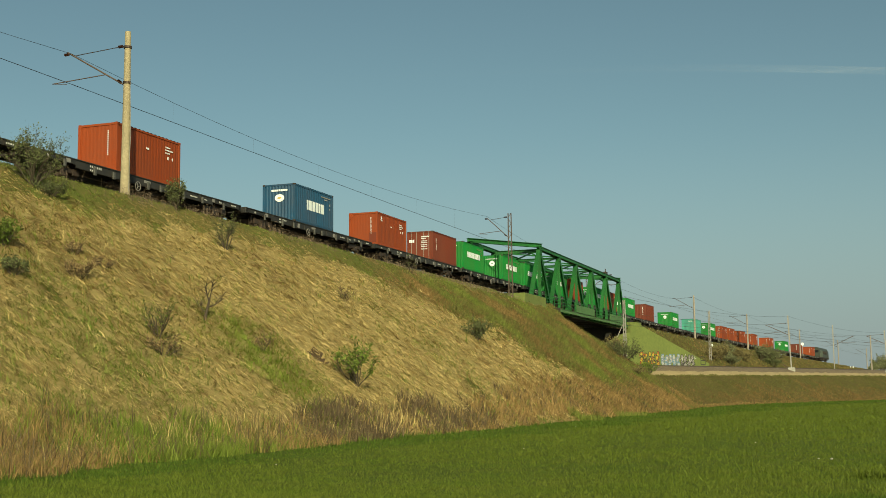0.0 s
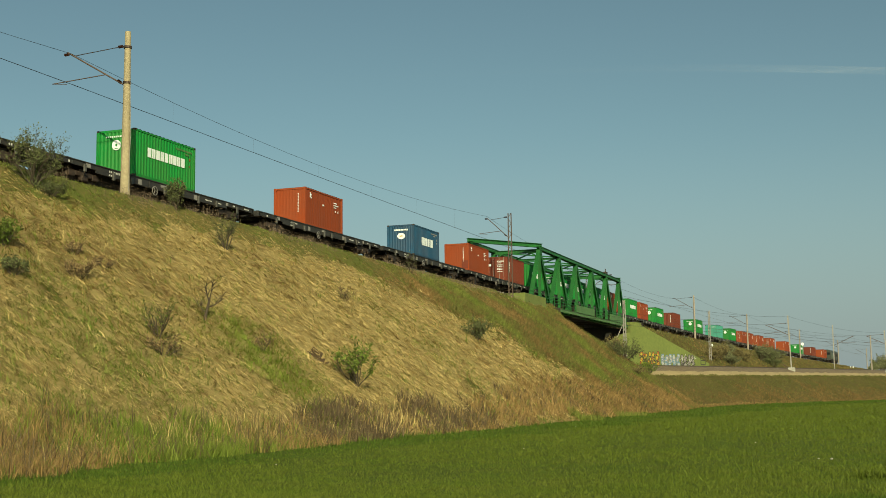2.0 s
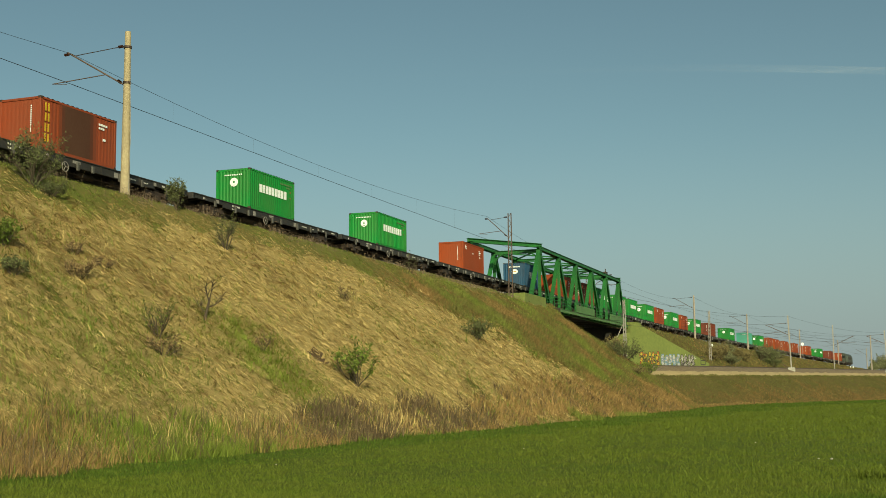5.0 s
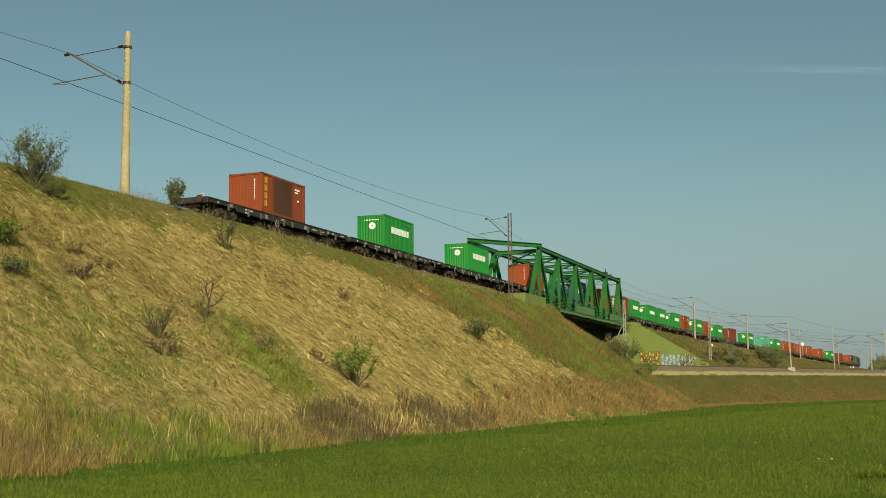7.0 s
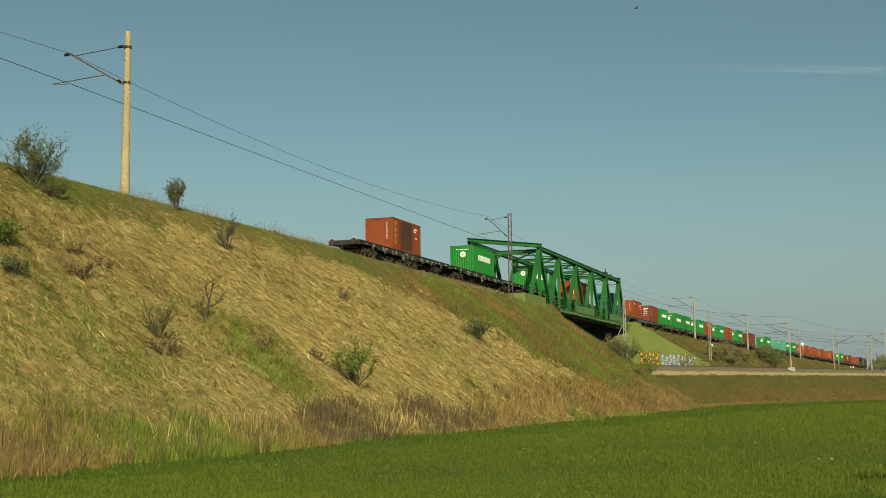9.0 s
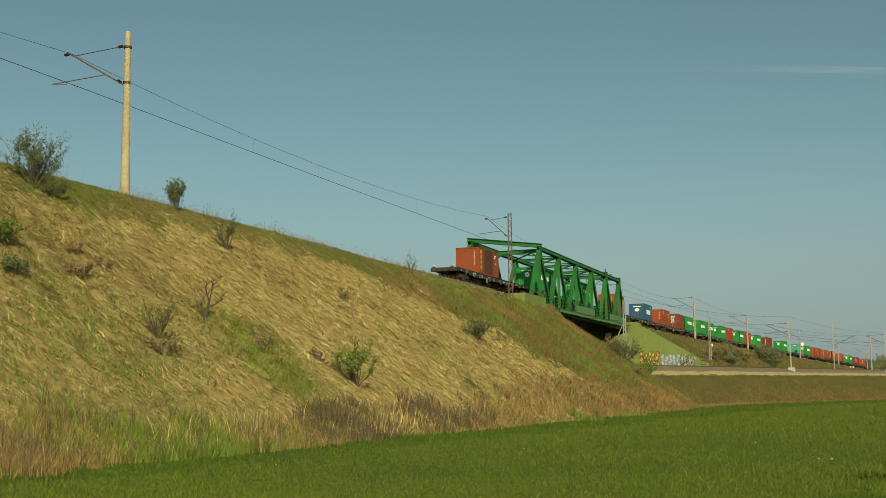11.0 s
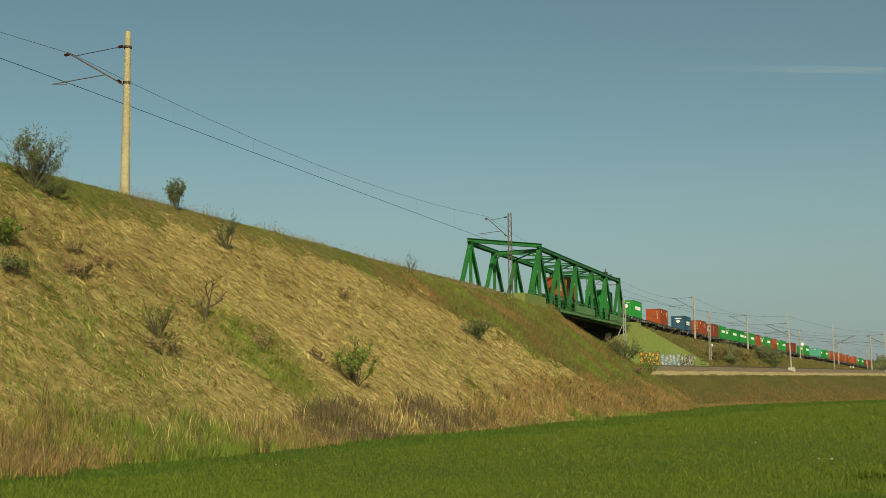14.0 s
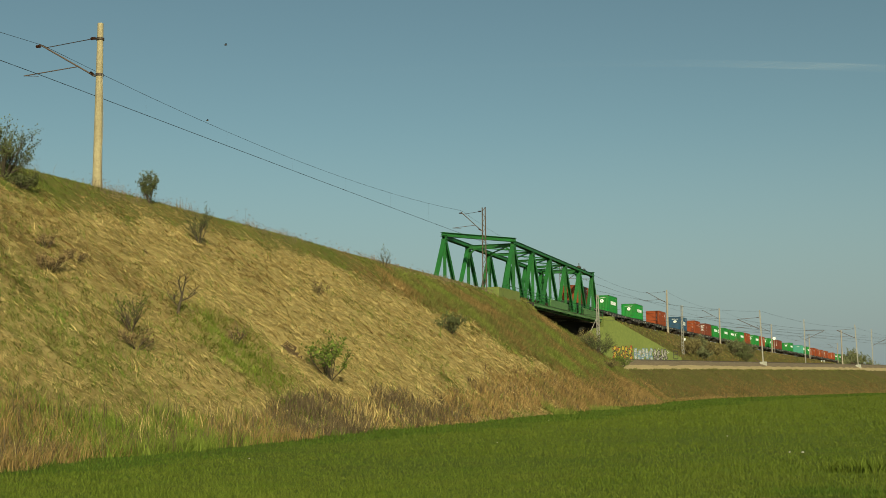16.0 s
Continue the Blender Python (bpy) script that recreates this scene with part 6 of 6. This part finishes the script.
def contrail():
    m = bpy.data.materials.new("thin vapour")
    m.use_nodes = True
    nt = m.node_tree
    bs = nt.nodes["Principled BSDF"]
    bs.inputs["Base Color"].default_value = (0.9, 0.9, 0.9, 1)
    bs.inputs["Roughness"].default_value = 1.0
    tc = nt.nodes.new("ShaderNodeTexCoord")
    sep = nt.nodes.new("ShaderNodeSeparateXYZ")
    nt.links.new(tc.outputs["Generated"], sep.inputs[0])
    no = nt.nodes.new("ShaderNodeTexNoise")
    no.inputs["Scale"].default_value = 6.0
    nt.links.new(tc.outputs["Generated"], no.inputs["Vector"])
    a = nt.nodes.new("ShaderNodeMath")
    a.operation = "PINGPONG"
    a.inputs[1].default_value = 0.5
    nt.links.new(sep.outputs["Z"], a.inputs[0])
    b = nt.nodes.new("ShaderNodeMath")
    b.operation = "POWER"
    b.inputs[1].default_value = 1.6
    nt.links.new(a.outputs[0], b.inputs[0])
    c = nt.nodes.new("ShaderNodeMath")
    c.operation = "MULTIPLY"
    nt.links.new(b.outputs[0], c.inputs[0])
    f = nt.nodes.new("ShaderNodeMath")
    f.operation = "SUBTRACT"
    f.use_clamp = True
    f.inputs[1].default_value = 0.12
    nt.links.new(sep.outputs["X"], f.inputs[0])
    nt.links.new(f.outputs[0], c.inputs[1])
    d = nt.nodes.new("ShaderNodeMath")
    d.operation = "MULTIPLY"
    nt.links.new(c.outputs[0], d.inputs[0])
    nt.links.new(no.outputs["Fac"], d.inputs[1])
    e = nt.nodes.new("ShaderNodeMath")
    e.operation = "MULTIPLY"
    e.inputs[1].default_value = 0.30
    nt.links.new(d.outputs[0], e.inputs[0])
    nt.links.new(e.outputs[0], bs.inputs["Alpha"])
    bm = bmesh.new()
    r, n = 3800.0, 40
    prev = None
    for i in range(n + 1):
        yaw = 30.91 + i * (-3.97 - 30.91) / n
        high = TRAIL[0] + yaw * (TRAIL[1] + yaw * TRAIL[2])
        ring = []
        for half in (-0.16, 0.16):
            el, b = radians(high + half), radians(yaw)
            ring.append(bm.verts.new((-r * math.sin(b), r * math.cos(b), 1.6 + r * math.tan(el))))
        if prev:
            bm.faces.new((prev[0], ring[0], ring[1], prev[1]))
        prev = ring
    ob = part("contrail", bm, m)
    ob.visible_shadow = False
    tagged(ob, "faint white vapour trail across the clear sky", "contrail", "", "structure")


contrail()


# ---- haze painted on the horizon ----
def painted_haze():
    """An added glowing ring that paints grey haze low in the sky, far beyond the land, fading out upwards."""
    m = bpy.data.materials.new("painted glowing haze")
    m.use_nodes = True
    nt = m.node_tree
    nt.nodes.clear()
    tc, sep = nt.nodes.new("ShaderNodeTexCoord"), nt.nodes.new("ShaderNodeSeparateXYZ")
    nt.links.new(tc.outputs["Generated"], sep.inputs[0])
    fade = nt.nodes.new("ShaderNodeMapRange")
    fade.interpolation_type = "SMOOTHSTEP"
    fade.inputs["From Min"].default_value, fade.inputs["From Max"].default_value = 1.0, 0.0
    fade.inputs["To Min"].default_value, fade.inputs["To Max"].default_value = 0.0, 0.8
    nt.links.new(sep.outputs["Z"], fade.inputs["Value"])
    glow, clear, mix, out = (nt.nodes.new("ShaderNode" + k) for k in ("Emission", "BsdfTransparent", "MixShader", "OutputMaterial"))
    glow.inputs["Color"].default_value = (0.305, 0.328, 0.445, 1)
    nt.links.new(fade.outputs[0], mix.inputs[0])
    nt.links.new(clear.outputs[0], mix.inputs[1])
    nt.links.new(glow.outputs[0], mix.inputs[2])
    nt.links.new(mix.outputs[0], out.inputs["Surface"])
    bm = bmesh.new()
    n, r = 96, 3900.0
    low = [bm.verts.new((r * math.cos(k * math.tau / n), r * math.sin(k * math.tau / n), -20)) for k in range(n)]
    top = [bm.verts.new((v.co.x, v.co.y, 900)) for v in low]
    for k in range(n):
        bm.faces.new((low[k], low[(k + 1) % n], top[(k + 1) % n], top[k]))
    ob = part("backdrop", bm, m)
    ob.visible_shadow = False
    tagged(ob, "glowing backdrop ring painting grey haze over the horizon", "haze", "", "structure")


painted_haze()


# ---- insects that cross before the lens ----
def build_insect():
    f = thing("flying_insect", "tiny dark flying insect over the field", "insect", "flying insects")
    bm = bmesh.new()
    tube(bm, [(0, -0.004, 0), (0, -0.001, 0), (0, 0.002, 0), (0, 0.004, 0)], [0.0006, 0.0016, 0.0016, 0.0006], 8)
    part("body", bm, M["iron"], f)
    for sx in (-1, 1):
        bm = bmesh.new()
        v = [bm.verts.new(p) for p in ((0, 0.001, 0.001), (sx * 0.004, 0.001, 0.003), (sx * 0.0045, -0.003, 0.003), (sx * 0.001, -0.002, 0.0015))]
        bm.faces.new(v)
        bmesh.ops.solidify(bm, geom=bm.faces[:], thickness=0.0002)
        part("wing", bm, M["insulator"], f)
    return f


def sky_point(px, py, d, yaw=20.33, pitch=6.899):
    m = aim(yaw, pitch)
    return m @ (Vector(((px - 784) / 2162, (441 - py) / 2162, -1)) * d)


insect = build_insect()
INSECTS = [insect, copy_thing(insect, pose(3, 3, 0.3)), copy_thing(insect, pose(3.2, 3, 0.3))]
FLIGHTS = [
    (3.0, ((0.0, 2400, 1300), (8.7, 1760, 560), (8.8, 1500, 300), (8.9, 1299, 127), (9.0, 1126, 15), (9.1, 980, -130), (9.4, 600, -500), (16.0, -900, -900))),
    (3.0, ((0.0, -900, 1100), (15.5, 260, 930), (15.7, 500, 520), (15.8, 500, 350), (15.9, 477, 213), (16.0, 446, 93))),
    (3.6, ((0.0, 1000, 1300), (15.5, 620, 960), (15.7, 440, 390), (15.8, 456, 280), (15.9, 467, 240), (16.0, 414, 226))),
]


# ---- small things in the field ----
def weed_clump(x, y, r, h, n, mat, label):
    a, q = RG.uniform(0, 6.28, n), np.sqrt(RG.uniform(0, 1, n)) * r
    px, py = x + q * np.cos(a), y + q * np.sin(a)
    P = np.stack([px, py, heights(px, py)[0] - 0.02], 1)
    blades("weed_clump", P, RG.uniform(0, 6.28, n), RG.uniform(0.5, 1.0, n) * h, RG.uniform(0.012, 0.03, n), np.abs(RG.normal(0.4, 0.25, n)), M[mat], label, "weeds")


weed_clump(-0.1, 24.6, 0.75, 0.34, 700, "wheat", "dark green weed clump in the wheat")
weed_clump(0.9, 25.2, 0.6, 0.28, 500, "wheat", "dark green weed clump in the wheat")
weed_clump(-18.9, 76.5, 1.1, 0.6, 900, "greengrass", "green weed clump at the field edge")
weed_clump(-18.6, 89.0, 1.3, 0.5, 900, "greengrass", "green weed clump at the field edge")


def pale_stone(x, y, size, seed):
    rng = random.Random(seed)
    bm = bmesh.new()
    bmesh.ops.create_icosphere(bm, subdivisions=2, radius=size)
    for v in bm.verts:
        v.co *= 1 + rng.uniform(-0.2, 0.2)
        v.co.z *= 0.6
    bmesh.ops.translate(bm, verts=bm.verts, vec=(x, y, ground_z(x, y) + size * 0.3 + 0.05))
    tagged(part("stone", bm, M["greyconcrete"]), "small pale stone lying in the wheat field", "stone", "stones in the field")


for i, (x, y, s) in enumerate(((-1.6, 30.4, 0.035), (-1.9, 30.5, 0.028), (-14.0, 26.2, 0.022), (-4.4, 40.2, 0.026), (-10.5, 35.0, 0.02), (-15.3, 60.0, 0.03))):
    pale_stone(x, y, s, i)


# ---- motion of the train ----
def motions():
    for ob, s, dz in MOVERS:
        walk(ob, [(t, line_pose(s + SPEED * t, dz)) for t in range(0, 17)])
    for ob, (d, stops) in zip(INSECTS, FLIGHTS):
        pts = [(t, sky_point(px, py, d)) for t, px, py in stops]
        walk(ob, [(t, pose(p.x, p.y, p.z, 0, 0, 120)) for t, p in pts])
    # wheels of the wagons that pass before the bridge
    for w in WAGONS[:9]:
        for wheel in [c for c in w.children_recursive if c.name.startswith("wheelset")]:
            p = wheel.location.copy()
            walk(wheel, [(k / 15, pose(p.x, p.y, p.z, -math.degrees(SPEED / 0.4666 * k / 15) % 360)) for k in range(241)])


motions()
